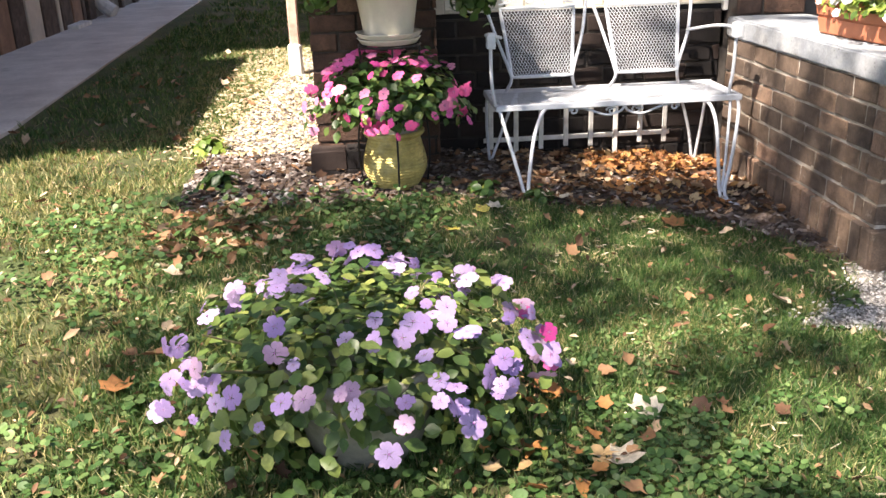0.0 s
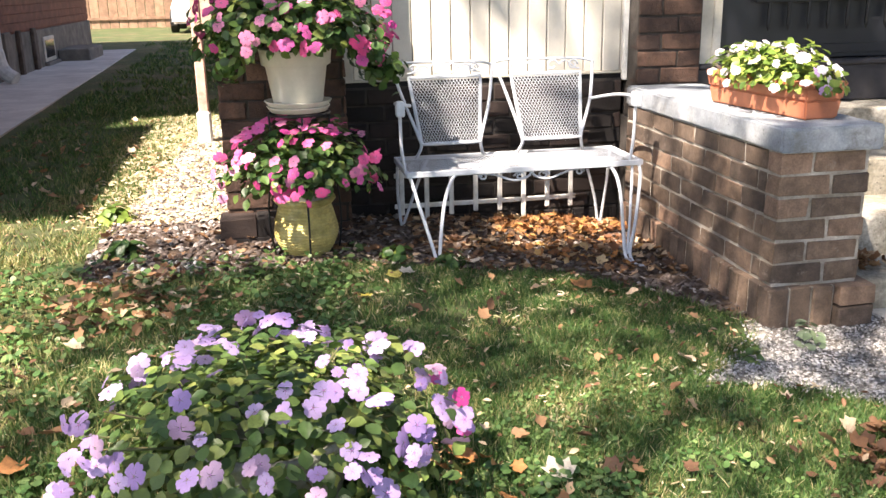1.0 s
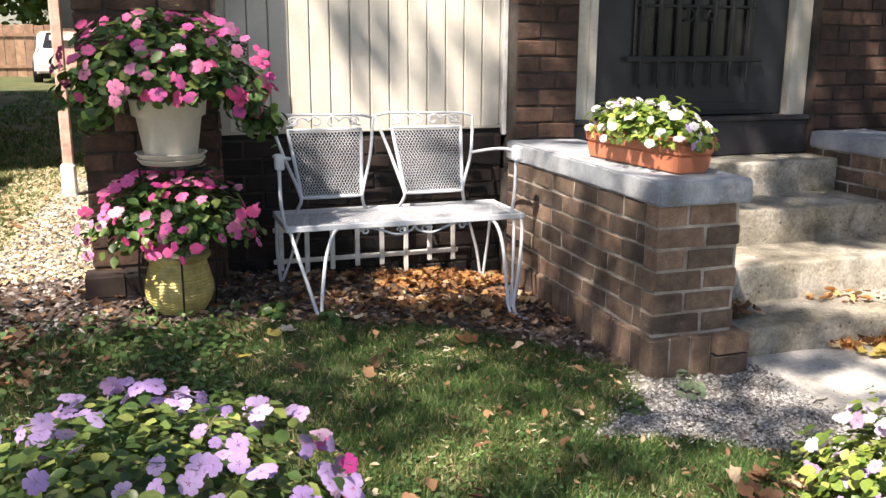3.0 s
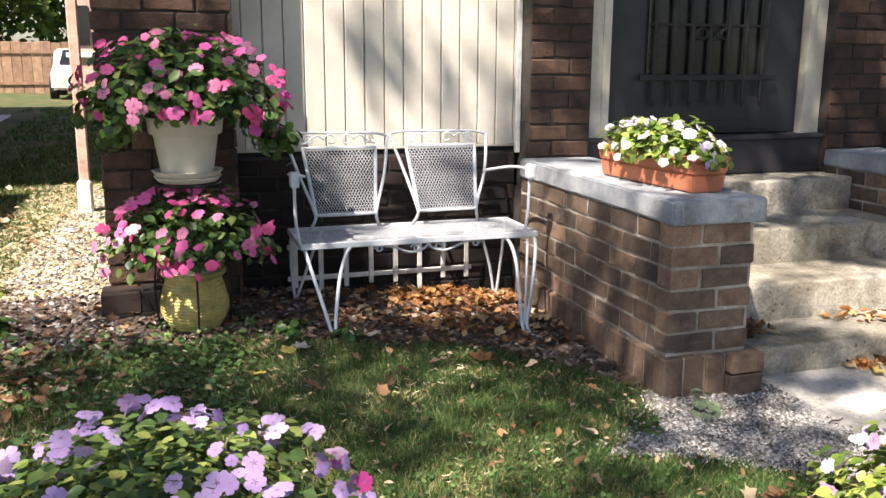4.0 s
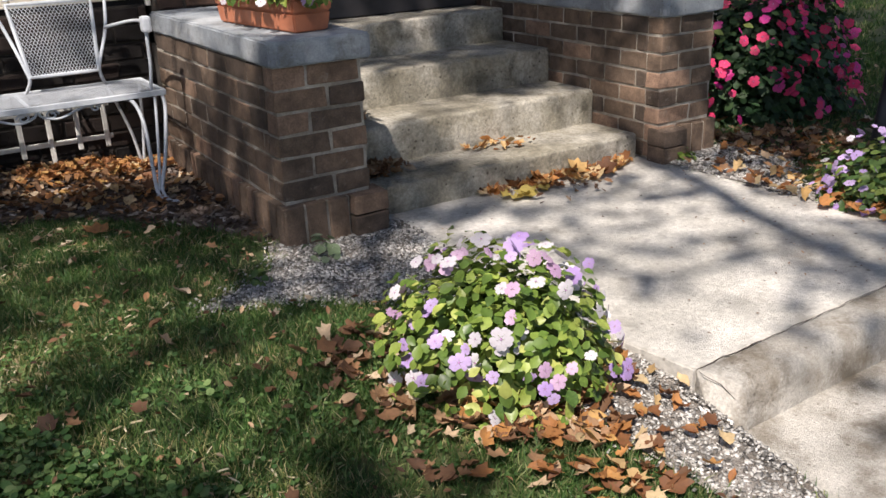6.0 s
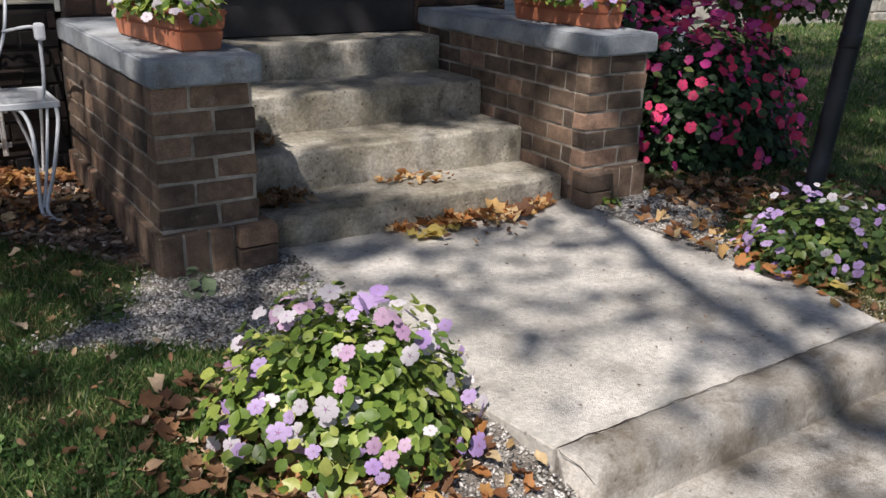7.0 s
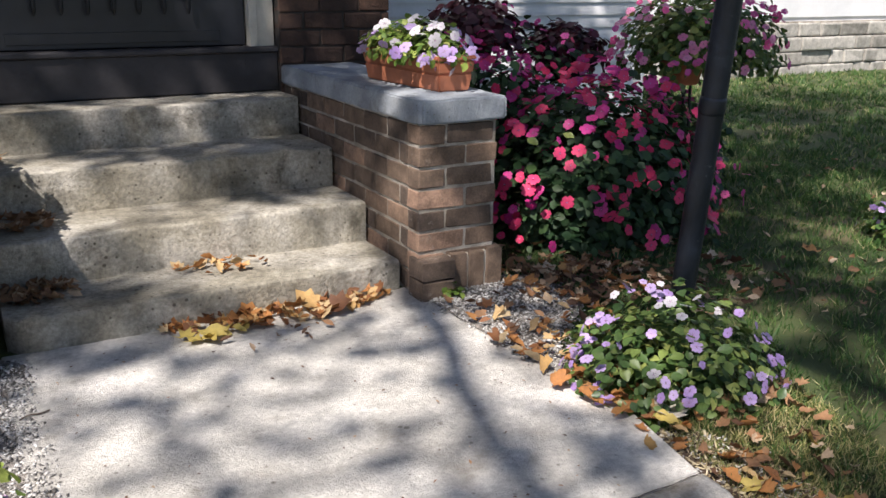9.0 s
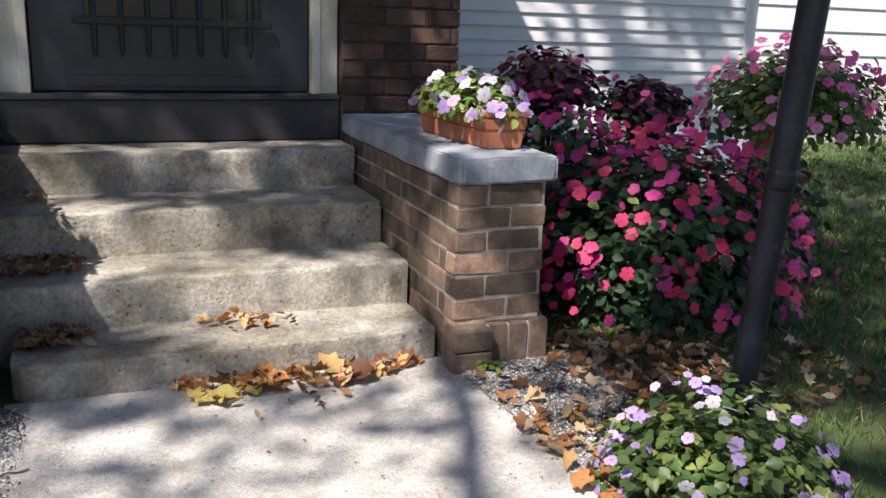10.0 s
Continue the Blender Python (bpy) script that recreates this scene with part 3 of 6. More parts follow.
# concrete steps
STEP = [(2.70, 0.09), (3.06, 0.275), (3.45, 0.465), (3.89, 0.655)]
steps = thing("steps", (3.05, 3.0, -0.04), "four weathered poured concrete steps with dappled sun and fallen leaves", "steps", kind="structure")
for k, (y, z) in enumerate(STEP):
    x0, x1 = (2.275, 3.835) if k == 0 else (2.18, 3.84)
    y1 = STEP[k + 1][0] + 0.02 if k < 3 else 4.32
    bm = bmesh.new()
    nx = 90
    lo = -0.35
    prof = [(y + 0.004, lo), (y + 0.004, z - 0.02), (y + 0.006, z - 0.008), (y + 0.014, z - 0.001), (y + 0.03, z), (y1, z - 0.0), (y1, lo)]
    rows = []
    for i in range(nx + 1):
        x = x0 + (x1 - x0) * i / nx
        w = 0.007 * noise.noise((x * 3, k * 7.0, 0)) + 0.005 * noise.noise((x * 16, k * 7.0, 5)) + 0.022 * max(0.0, noise.noise((x * 9, k * 7.0, 11)) - 0.2)
        turn_in = 0.07 * max(0.0, 1 - (x - x0) / 0.09) ** 2 if k == 0 else 0.0
        rows.append([bm.verts.new((x, py + (turn_in if j < 5 else 0) + (w if j in (1, 2, 3) else 0), pz + (w * 0.6 if 1 <= j <= 4 else 0))) for j, (py, pz) in enumerate(prof)])
    for A, B in zip(rows, rows[1:]):
        for j in range(len(prof)):
            bm.faces.new((A[j], A[(j + 1) % len(prof)], B[(j + 1) % len(prof)], B[j]))
    bm.faces.new(rows[0])
    bm.faces.new(rows[-1])
    part("step", bm, M["step_concrete"], steps)

# ---- brickwork ----
brick_meshes = {}


def brick_mesh(length, depth, height, material, variant):
    key = (round(length, 2), round(depth, 2), round(height, 3), material.name, variant)
    if key not in brick_meshes:
        r = random.Random(hash(key[:3]) % 1000 + variant)
        bm = boxm(-length / 2, length / 2, -depth / 2, depth / 2, -height / 2, height / 2, bevel=0.005)
        for v in bm.verts:
            v.co += Vector([r.uniform(-0.0036, 0.0036) for _ in range(3)])
        bmesh.ops.recalc_face_normals(bm, faces=bm.faces)
        me = bpy.data.meshes.new("brick")
        bm.to_mesh(me)
        bm.free()
        brick_meshes[key] = finish(me, material)
    return brick_meshes[key]


brick_rng = random.Random(3)


def lay(parent, x, y, z, turn, length, height, material, depth=0.1, name="brick"):
    ob = new(name, brick_mesh(length, depth, height, material, brick_rng.randrange(3)))
    ob.matrix_basis = pose(x, y, z, 0, 0, turn + brick_rng.uniform(-0.5, 0.5))
    return under(ob, parent)


def course(parent, start, turn, length, z, first, bl, bh, joint, material, depth=0.1, proud=0.006):
    """One course of bricks from start along the direction turn; the face lies proud on the right-hand side of that way."""
    d = Vector((math.cos(radians(turn)), math.sin(radians(turn))))
    n = Vector((d.y, -d.x))
    s, l = 0.0, first
    while s < length - 0.02:
        l = min(l, length - s)
        c = Vector(start) + d * (s + l / 2) + n * (proud - depth / 2 + brick_rng.uniform(-0.002, 0.002))
        lay(parent, c.x, c.y, z, turn, l - joint, bh - joint, material, depth)
        s += l
        l = bl


def pier(name, x0, x1, y0, y1, label):
    """A low brick pier beside the steps, with a soldier course at its foot and a stone cap."""
    ob = thing(name, ((x0 + x1) / 2, (y0 + y1) / 2, -0.05), label, "brick pier", "brick piers beside the steps", "structure")
    part("mortar", boxm(x0 + 0.002, x1 - 0.002, y0 + 0.002, y1, -0.3, 0.7), M["mortar"], ob)
    bh, bl = 0.0915, 0.235
    for k in range(8):
        z = 0.7 - bh * (k + 0.5)
        first = bl if k % 2 else bl / 2
        course(ob, (x0 - 0.01, y0), 0, x1 - x0 + 0.02, z, bl if k % 2 else (x1 - x0) - bl, bl, bh, 0.0115, M["pier_brick"], proud=0.0035)
        course(ob, (x0, y1), -90, y1 - y0 - 0.094, z, first, bl, bh, 0.0115, M["pier_brick"], proud=0.0035)
        course(ob, (x1, y0 + 0.094), 90, y1 - y0 - 0.1, z, first, bl, bh, 0.0115, M["pier_brick"], proud=0.0035)
    return ob


pier_left = pier("pier_left", 1.785, 2.168, 2.595, 4.17, "low brown brick pier with a grey stone cap beside the steps")
pier_right = pier("pier_right", 3.862, 4.235, 2.585, 4.17, "low brown brick pier with a grey stone cap beside the steps")


def soldiers(parent, start, turn, length, z0, z1, w, out=0.03):
    d = Vector((math.cos(radians(turn)), math.sin(radians(turn))))
    n = Vector((d.y, -d.x))
    s = 0.0
    while s < length - 0.03:
        ww = min(w, length - s)
        c = Vector(start) + d * (s + ww / 2) + n * (out - 0.05)
        lay(parent, c.x, c.y, (z0 + z1) / 2 + brick_rng.uniform(-0.004, 0.004), turn, ww - 0.012, z1 - z0, M["pier_brick"])
        s += ww


soldiers(pier_left, (1.785, 4.17), -90, 1.6, -0.08, 0.142, 0.085)
soldiers(pier_left, (1.757, 2.595), 0, 0.3, -0.08, 0.142, 0.1)
lay(pier_left, 2.145, 2.6, 0.1, 0, 0.16, 0.085, M["pier_brick"], 0.13)
lay(pier_left, 2.145, 2.6, 0.01, 0, 0.16, 0.085, M["pier_brick"], 0.13)
soldiers(pier_right, (4.235, 2.585), 90, 1.3, -0.06, 0.14, 0.085)
soldiers(pier_right, (4.0, 2.585), 0, 0.27, -0.06, 0.14, 0.09)
lay(pier_right, 3.92, 2.57, 0.09, 0, 0.16, 0.085, M["pier_brick"], 0.13)
lay(pier_right, 3.92, 2.57, 0.0, 0, 0.16, 0.085, M["pier_brick"], 0.13)
# mortar packed between the bricks at the foot of each pier
part("mortar", boxm(1.764, 2.06, 2.574, 4.16, -0.3, 0.138), M["mortar"], pier_left)
part("mortar", boxm(3.99, 4.256, 2.564, 3.87, -0.3, 0.13), M["mortar"], pier_right)


def cap(parent, x0, x1, y0, y1):
    bm = bmesh.new()
    c = 0.025
    out = [(x0 + c, y0), (x1 - 0.01, y0), (x1, y0 + 0.01), (x1, y1), (x0, y1), (x0, y0 + c)]
    face = bm.faces.new([bm.verts.new((x, y, 0.702)) for x, y in out])
    ret = bmesh.ops.extrude_face_region(bm, geom=[face])
    for g in ret["geom"]:
        if isinstance(g, bmesh.types.BMVert):
            g.co.z = 0.8
    bmesh.ops.subdivide_edges(bm, edges=[e for e in bm.edges if e.calc_length() > 0.2], cuts=20, use_grid_fill=True)
    sharp = [e for e in bm.edges if len(e.link_faces) == 2 and e.calc_face_angle() > 0.5]
    bmesh.ops.bevel(bm, geom=sharp, offset=0.008, segments=2, affect="EDGES")
    for v in bm.verts:
        v.co += Vector((noise.noise(v.co * 9), noise.noise(v.co * 9 + Vector((5, 0, 0))), noise.noise(v.co * 9 + Vector((0, 5, 0))))) * 0.005
        v.co += Vector((noise.noise(v.co * 43), noise.noise(v.co * 47), noise.noise(v.co * 41))) * 0.0018
    return part("capstone", bm, M["capstone"], parent, "grey weathered stone cap")


cap(pier_left, 1.77, 2.205, 2.562, 4.165)
cap(pier_right, 3.845, 4.275, 2.558, 4.165)

# house front
TOP = 2.7
wall_front = thing("wall_front", (2.0, 4.3, 0), "dark brown brick front wall of the house porch", "wall", kind="structure")


def wall_piece(x0, x1, y, z0, z1, material, mortar, bl=0.235, bh=0.0915, build_to=1.75, right=False, left=False, back=4.6, zoff=0.0):
    part("mortar", boxm(x0 + 0.004, x1 - 0.004, y + 0.004, back, z0, z1), mortar, wall_front)
    k, z = 0, z0 + bh / 2 + zoff
    while z + bh / 2 < min(z1, build_to):
        course(wall_front, (x0 - (0.012 if left else 0), y), 0, x1 - x0 + (0.012 if left else 0) + (0.012 if right else 0), z, bl if k % 2 else bl * 0.6, bl, bh, 0.011, material)
        if right:
            course(wall_front, (x1, y + 0.094), 90, 0.4, z, bl / 2, bl, bh, 0.011, material)
        if left:
            course(wall_front, (x0, y + 0.5), -90, 0.4, z, bl / 2, bl, bh, 0.011, material)
        z += bh
        k += 1


wall_piece(-0.415, 0.2, 3.99, 0.0, TOP, M["house_brick"], M["dark_mortar"], left=True, right=True)
# near-black bricks: dark paint and the panel's shade both set in their colour
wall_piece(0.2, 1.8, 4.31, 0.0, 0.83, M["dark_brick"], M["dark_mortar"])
wall_piece(1.82, 2.2, 4.165, 0.62, TOP, M["house_brick"], M["dark_mortar"], left=False)
wall_piece(3.845, 4.5, 4.165, 0.62, TOP, M["house_brick"], M["dark_mortar"], right=True)
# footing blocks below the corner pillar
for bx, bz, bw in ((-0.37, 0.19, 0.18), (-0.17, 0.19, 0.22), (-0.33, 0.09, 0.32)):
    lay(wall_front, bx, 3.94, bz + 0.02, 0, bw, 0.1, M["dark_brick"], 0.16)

part("mortar", boxm(1.8, 2.2, 4.22, 4.6, -0.2, 0.62), M["dark_mortar"], wall_front)
part("mortar", boxm(3.845, 4.5, 4.22, 4.6, -0.2, 0.62), M["dark_mortar"], wall_front)

# beige boarded panel above the dark wall
panel = thing("wall_panel", (1.04, 4.3, 0.87), "beige vertical board panelling closing the porch above the dark wall", "wall panel", kind="structure")
part("backing", boxm(0.2, 1.8, 4.345, 4.5, 0.84, TOP), M["panel"], panel)
bx = 0.275
k = 0
while bx < 1.79:
    w = min(0.108, 1.795 - bx)
    part("board", boxm(bx + 0.003, bx + w - 0.003, 4.318 + 0.001 * (k % 3), 4.343, 0.872, TOP, bevel=0.004), M["panel"], panel)
    bx += 0.108
    k += 1
part("edge_strip", boxm(0.255, 1.8, 4.308, 4.343, 0.858, 0.872, bevel=0.003), M["trim"], panel)
part("edge_strip", boxm(0.2, 0.272, 4.305, 4.343, 0.858, TOP, bevel=0.003), M["trim"], panel)
part("edge_strip", boxm(1.797, 1.822, 4.29, 4.343, 0.82, TOP, bevel=0.003), M["white_paint"], panel)
# flat black strip put in for the shade under the panel
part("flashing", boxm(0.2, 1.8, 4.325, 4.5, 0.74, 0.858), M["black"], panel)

# door
door = thing("door_1", (3.0, 4.25, 0.9), "charcoal storm door with black security bars above a dark wooden sill", "door", kind="structure")
part("door_leaf", boxm(2.352, 3.69, 4.275, 4.32, 0.905, 2.45, bevel=0.004), M["door"], door)
part("kick_plate", boxm(2.5, 3.55, 4.268, 4.277, 0.93, 0.985, bevel=0.002), M["door"], door)
part("pane", boxm(2.62, 3.41, 4.266, 4.277, 1.26, 2.3), M["door_dark"], door, "dark door glass")
part("sash", boxm(2.6, 2.625, 4.255, 4.278, 1.24, 2.3, bevel=0.003), M["door_dark"], door)
part("sash", boxm(3.405, 3.43, 4.255, 4.278, 1.24, 2.3, bevel=0.003), M["door_dark"], door)
grille = part("grille", boxm(2.545, 3.49, 4.228, 4.25, 1.225, 1.262, bevel=0.004), M["iron"], door, "black wrought iron security bars")
for i in range(7):
    x = 2.64 + i * 0.124
    bm = tube(bmesh.new(), [(x, 4.238, 1.1), (x, 4.238, 2.3)], 0.0125, 7)
    tube(bm, [(x, 4.238, 1.07), (x, 4.238, 1.102)], [0.003, 0.013], 7)
    part("bar", bm, M["iron"], grille)
for i in range(3):
    cx = 2.95 + i * 0.085
    part("scroll", tube(bmesh.new(), [(cx + 0.035 * math.cos(a * math.pi / 8), 4.236, 1.5 + 0.035 * math.sin(a * math.pi / 8)) for a in range(16)], 0.005, 5, closed=True), M["iron"], grille)
part("cross_bar", boxm(2.6, 3.43, 4.232, 4.246, 1.54, 1.555, bevel=0.002), M["iron"], grille)
for x0, x1 in ((2.2, 2.345), (3.7, 3.84)):
    part("jamb", boxm(x0, x1, 4.235, 4.36, 0.885, 2.5, bevel=0.004), M["trim"], door, "beige painted door jamb")
    part("jamb_bead", boxm(x0 + (0.095 if x0 < 3 else 0.0), x1 - (0.0 if x0 < 3 else 0.095), 4.222, 4.237, 0.885, 2.5, bevel=0.003), M["trim"], door)
part("header", boxm(2.2, 3.84, 4.24, 4.36, 2.5, TOP), M["trim"], door)
part("sill", boxm(2.2, 3.845, 4.2, 4.36, 0.66, 0.87, bevel=0.006), M["sill"], door, "dark painted wooden sill board")
part("sill_nosing", boxm(2.2, 3.845, 4.18, 4.3, 0.868, 0.9, bevel=0.008), M["sill"], door)
part("backing", boxm(2.2, 3.845, 4.36, 4.6, 0.3, TOP), M["black"], door)

# sides, roof and the set-back sided wing
wall_side = tagged(part("wall_west", boxm(-0.415, -0.3, 4.49, 15.0, 0.0, 5.0), M["house_brick"]), "dark brick side wall of the house", "wall", kind="structure")
wing = thing("wall_wing", (6.0, 5.3, 0), "white lap-sided house wing with a corner board", "wall", kind="structure")
part("sheathing", boxm(4.2, 7.45, 5.34, 5.6, -0.2, 5.0), M["siding"], wing)
part("return_wall", boxm(4.2, 4.49, 4.6, 5.34, -0.2, TOP), M["house_brick"], wing)


def lap(parent, x0, x1, y, z, h):
    bm = bmesh.new()
    v = [bm.verts.new(p) for p in ((x0, y - 0.024, z), (x1, y - 0.024, z), (x1, y, z), (x0, y, z), (x0, y - 0.004, z + h), (x1, y - 0.004, z + h), (x1, y, z + h), (x0, y, z + h))]
    for f in ((0, 1, 5, 4), (0, 3, 2, 1), (4, 5, 6, 7), (0, 4, 7, 3), (1, 2, 6, 5), (2, 3, 7, 6)):
        bm.faces.new([v[i] for i in f])
    return part("clapboard", bm, M["siding"], parent)


for k in range(18):
    lap(wing, 4.5, 7.4, 5.338, 0.3 + k * 0.098, 0.1)
part("corner_board", boxm(7.4, 7.5, 5.3, 5.45, 0.1, 3.0, bevel=0.004), M["siding"], wing)
roof = tagged(part("roof", boxm(-0.5, 4.6, 4.05, 15.0, TOP, TOP + 0.15), M["shingle"]), "flat dark porch roof", "roof", kind="structure")
# the house on the far side of the right-hand lawn
far_house = thing("neighbour_house_right", (13.0, 8.3, 0), "white wide-sided neighbouring house on a rough stone foundation", "house", kind="structure")
part("wall", boxm(7.6, 24.0, 8.4, 9.0, 0.7, 5.0), M["siding"], far_house)
part("foundation", boxm(7.6, 24.0, 8.38, 9.0, -0.3, 0.7), M["mortar"], far_house)
for k in range(7):
    lap(far_house, 7.6, 24.0, 8.4, 0.76 + 0.29 * k, 0.295)
stone_rng = random.Random(5)
for row in range(4):
    x = 8.6 + stone_rng.uniform(0, 0.3)
    while x < 20:
        w = stone_rng.uniform(0.3, 0.75)
        bm = boxm(x + 0.012, x + w - 0.012, 8.3 + stone_rng.uniform(-0.02, 0.02), 8.42, -0.12 + row * 0.2 + 0.012, 0.08 + row * 0.2, bevel=0.025, segs=2)
        for v in bm.verts:
            v.co += Vector((0.3, 1, 0.5)) * 0.03 * noise.noise(v.co * 6)
        part("stone", bm, M["stone"], far_house)
        x += w
# the house beyond the side path
neigh = thing("neighbour_house_left", (-5.0, 9.0, 0), "red-brown neighbouring house on a grey foundation along the side path", "house", kind="structure")
part("wall", boxm(-9.0, -3.95, 3.0, 20.5, 0.75, 4.0), M["neighbour_wall"], neigh)
for k in range(10):
    part("wall_board", boxm(-3.95, -3.93, 3.0, 20.5, 0.78 + k * 0.13, 0.9 + k * 0.13, bevel=0.004), M["neighbour_wall"], neigh)
part("upper_wall", boxm(-9.0, -3.96, 6.5, 20.5, 4.0, 5.3), M["neighbour_wall"], neigh)
part("foundation", boxm(-9.0, -3.9, 3.05, 20.45, -0.3, 0.75), M["neighbour_stone"], neigh)
part("roof", boxm(-9.2, -3.55, 2.78, 6.3, 4.0, 4.12), M["shingle"], neigh)
part("roof", boxm(-9.2, -3.55, 6.2, 20.8, 5.3, 5.42), M["shingle"], neigh)
for py, pw, pm in ((8.85, 0.25, "bark"), (9.15, 0.4, "fence_wood"), (9.6, 0.42, "bark"), (10.08, 0.46, "trim"), (10.6, 0.5, "bark"), (11.15, 0.1, "trim"), (11.3, 0.4, "bark"), (11.75, 0.38, "fence_wood"), (12.2, 0.1, "bark"), (12.5, 0.3, "bark"), (13.5, 0.35, "neighbour_stone"), (14.3, 0.12, "bark"), (15.2, 0.2, "bark")):
    part("boarding", boxm(-3.9, -3.84, py, py + pw, 0.1, 0.8, bevel=0.01), M[pm], neigh, "weathered boarding over the foundation")
part("threshold", boxm(-3.88, -3.7, 11.4, 12.0, 0.1, 0.19, bevel=0.01), M["white_paint"], neigh)
for wy in (7.0, 16.0):
    w = part("window", boxm(-3.93, -3.885, wy, wy + 0.8, 0.2, 0.62, bevel=0.01), M["trim"], neigh, "small basement window in a worn frame")
    part("pane", boxm(-3.9, -3.88, wy + 0.08, wy + 0.72, 0.27, 0.56), M["glass_dark"], w)
    part("sill", boxm(-3.95, -3.82, wy - 0.06, wy + 0.86, 0.14, 0.2, bevel=0.01), M["neighbour_stone"], w)
part("stoop", boxm(-3.9, -3.35, 17.0, 18.4, 0.0, 0.35, bevel=0.02), M["neighbour_stone"], neigh)
part("downspout", tube(bmesh.new(), smooth_line([(-3.86, 13.0, 3.9), (-3.86, 13.0, 0.9), (-3.84, 12.98, 0.55), (-3.78, 12.95, 0.32), (-3.62, 12.9, 0.2)], 6), 0.1, 10), M["white_paint"], neigh, "white curved downspout")
slab("side_path", [(-3.85, -9.0), (-2.62, -9.0), (-2.45, 5.5), (-2.55, 8.0), (-2.95, 20.0), (-3.9, 20.0)], -0.2, 0.142, M["path_concrete"], "grey concrete path between the houses", 0.01)

# ---- plants ----
flower_meshes = {}


def flower_mesh(colour, variant):
    """A flat five-petalled blossom about 1 across, with a small dark eye."""
    key = (colour, variant)
    if key not in flower_meshes:
        r = random.Random(variant * 11 + 2)
        bm = bmesh.new()
        for k in range(5):
            a = 2 * math.pi * k / 5 + r.uniform(-0.05, 0.05)
            size = r.uniform(0.88, 1.08)
            lift = 0.0
            ring = [(0.02, -0.66), (0.24, -0.66), (0.4, -0.61), (0.5, -0.42), (0.53, -0.16), (0.49, 0.0), (0.53, 0.18), (0.5, 0.44), (0.4, 0.61), (0.24, 0.66), (0.02, 0.66)]
            pts = []
            for q, b in ring:
                curl = 0.1 * q - 0.3 * q * q * (1.0 if q < 0.45 else r.uniform(0.5, 1.5))
                pts.append(bm.verts.new((size * q * math.cos(a + b), size * q * math.sin(a + b), lift + curl)))
            mid = bm.verts.new((0.26 * size * math.cos(a), 0.26 * size * math.sin(a), lift + 0.022))
            for i in range(len(pts) - 1):
                bm.faces.new((mid, pts[i], pts[i + 1]))
        eye = [bm.verts.new((0.05 * math.cos(i * math.pi / 3), 0.05 * math.sin(i * math.pi / 3), 0.055)) for i in range(6)]
        f = bm.faces.new(eye)
        f.material_index = 1
        me = bpy.data.meshes.new("flower")
        bm.to_mesh(me)
        bm.free()
        flower_meshes[key] = finish(me, [PETAL[colour], M["eye"]], True)
    return flower_meshes[key]


leaf_piece_mesh = finish(tri_mesh("leaf", np.array(LEAF[0]), np.array(LEAF[1])), M["leaf_piece"], True)
lime_piece_mesh = finish(tri_mesh("leaf", np.array(LEAF[0]), np.array(LEAF[1])), M["leaf_piece_lime"], True)


def dome(n, centre, rx, ry, rz, low=-0.15, shell=(0.8, 1.0), lumps=0.16, seed=0, even=False):
    """Places and outward normals over a lumpy dome."""
    g = np.random.default_rng(seed)
    z = g.uniform(low, 1, n)
    a = g.uniform(0, 2 * np.pi, n)
    if even:
        z = g.permutation(low + (1 - low) * (np.arange(n) + 0.5) / n)
        a = 2.39996 * np.argsort(np.argsort(z)) + g.normal(0, 0.35, n)
    s = np.sqrt(np.clip(1 - z * z, 0, 1))
    d = np.column_stack([s * np.cos(a), s * np.sin(a), z])
    lump = np.array([noise.noise((p[0] * 1.9 + seed, p[1] * 1.9, p[2] * 1.9)) for p in d])
    r = g.uniform(*shell, n) * (1 + lumps * 2 * lump)
    P = np.asarray(centre) + d * r[:, None] * np.array([rx, ry, rz])
    return P, d / np.array([rx, ry, rz])


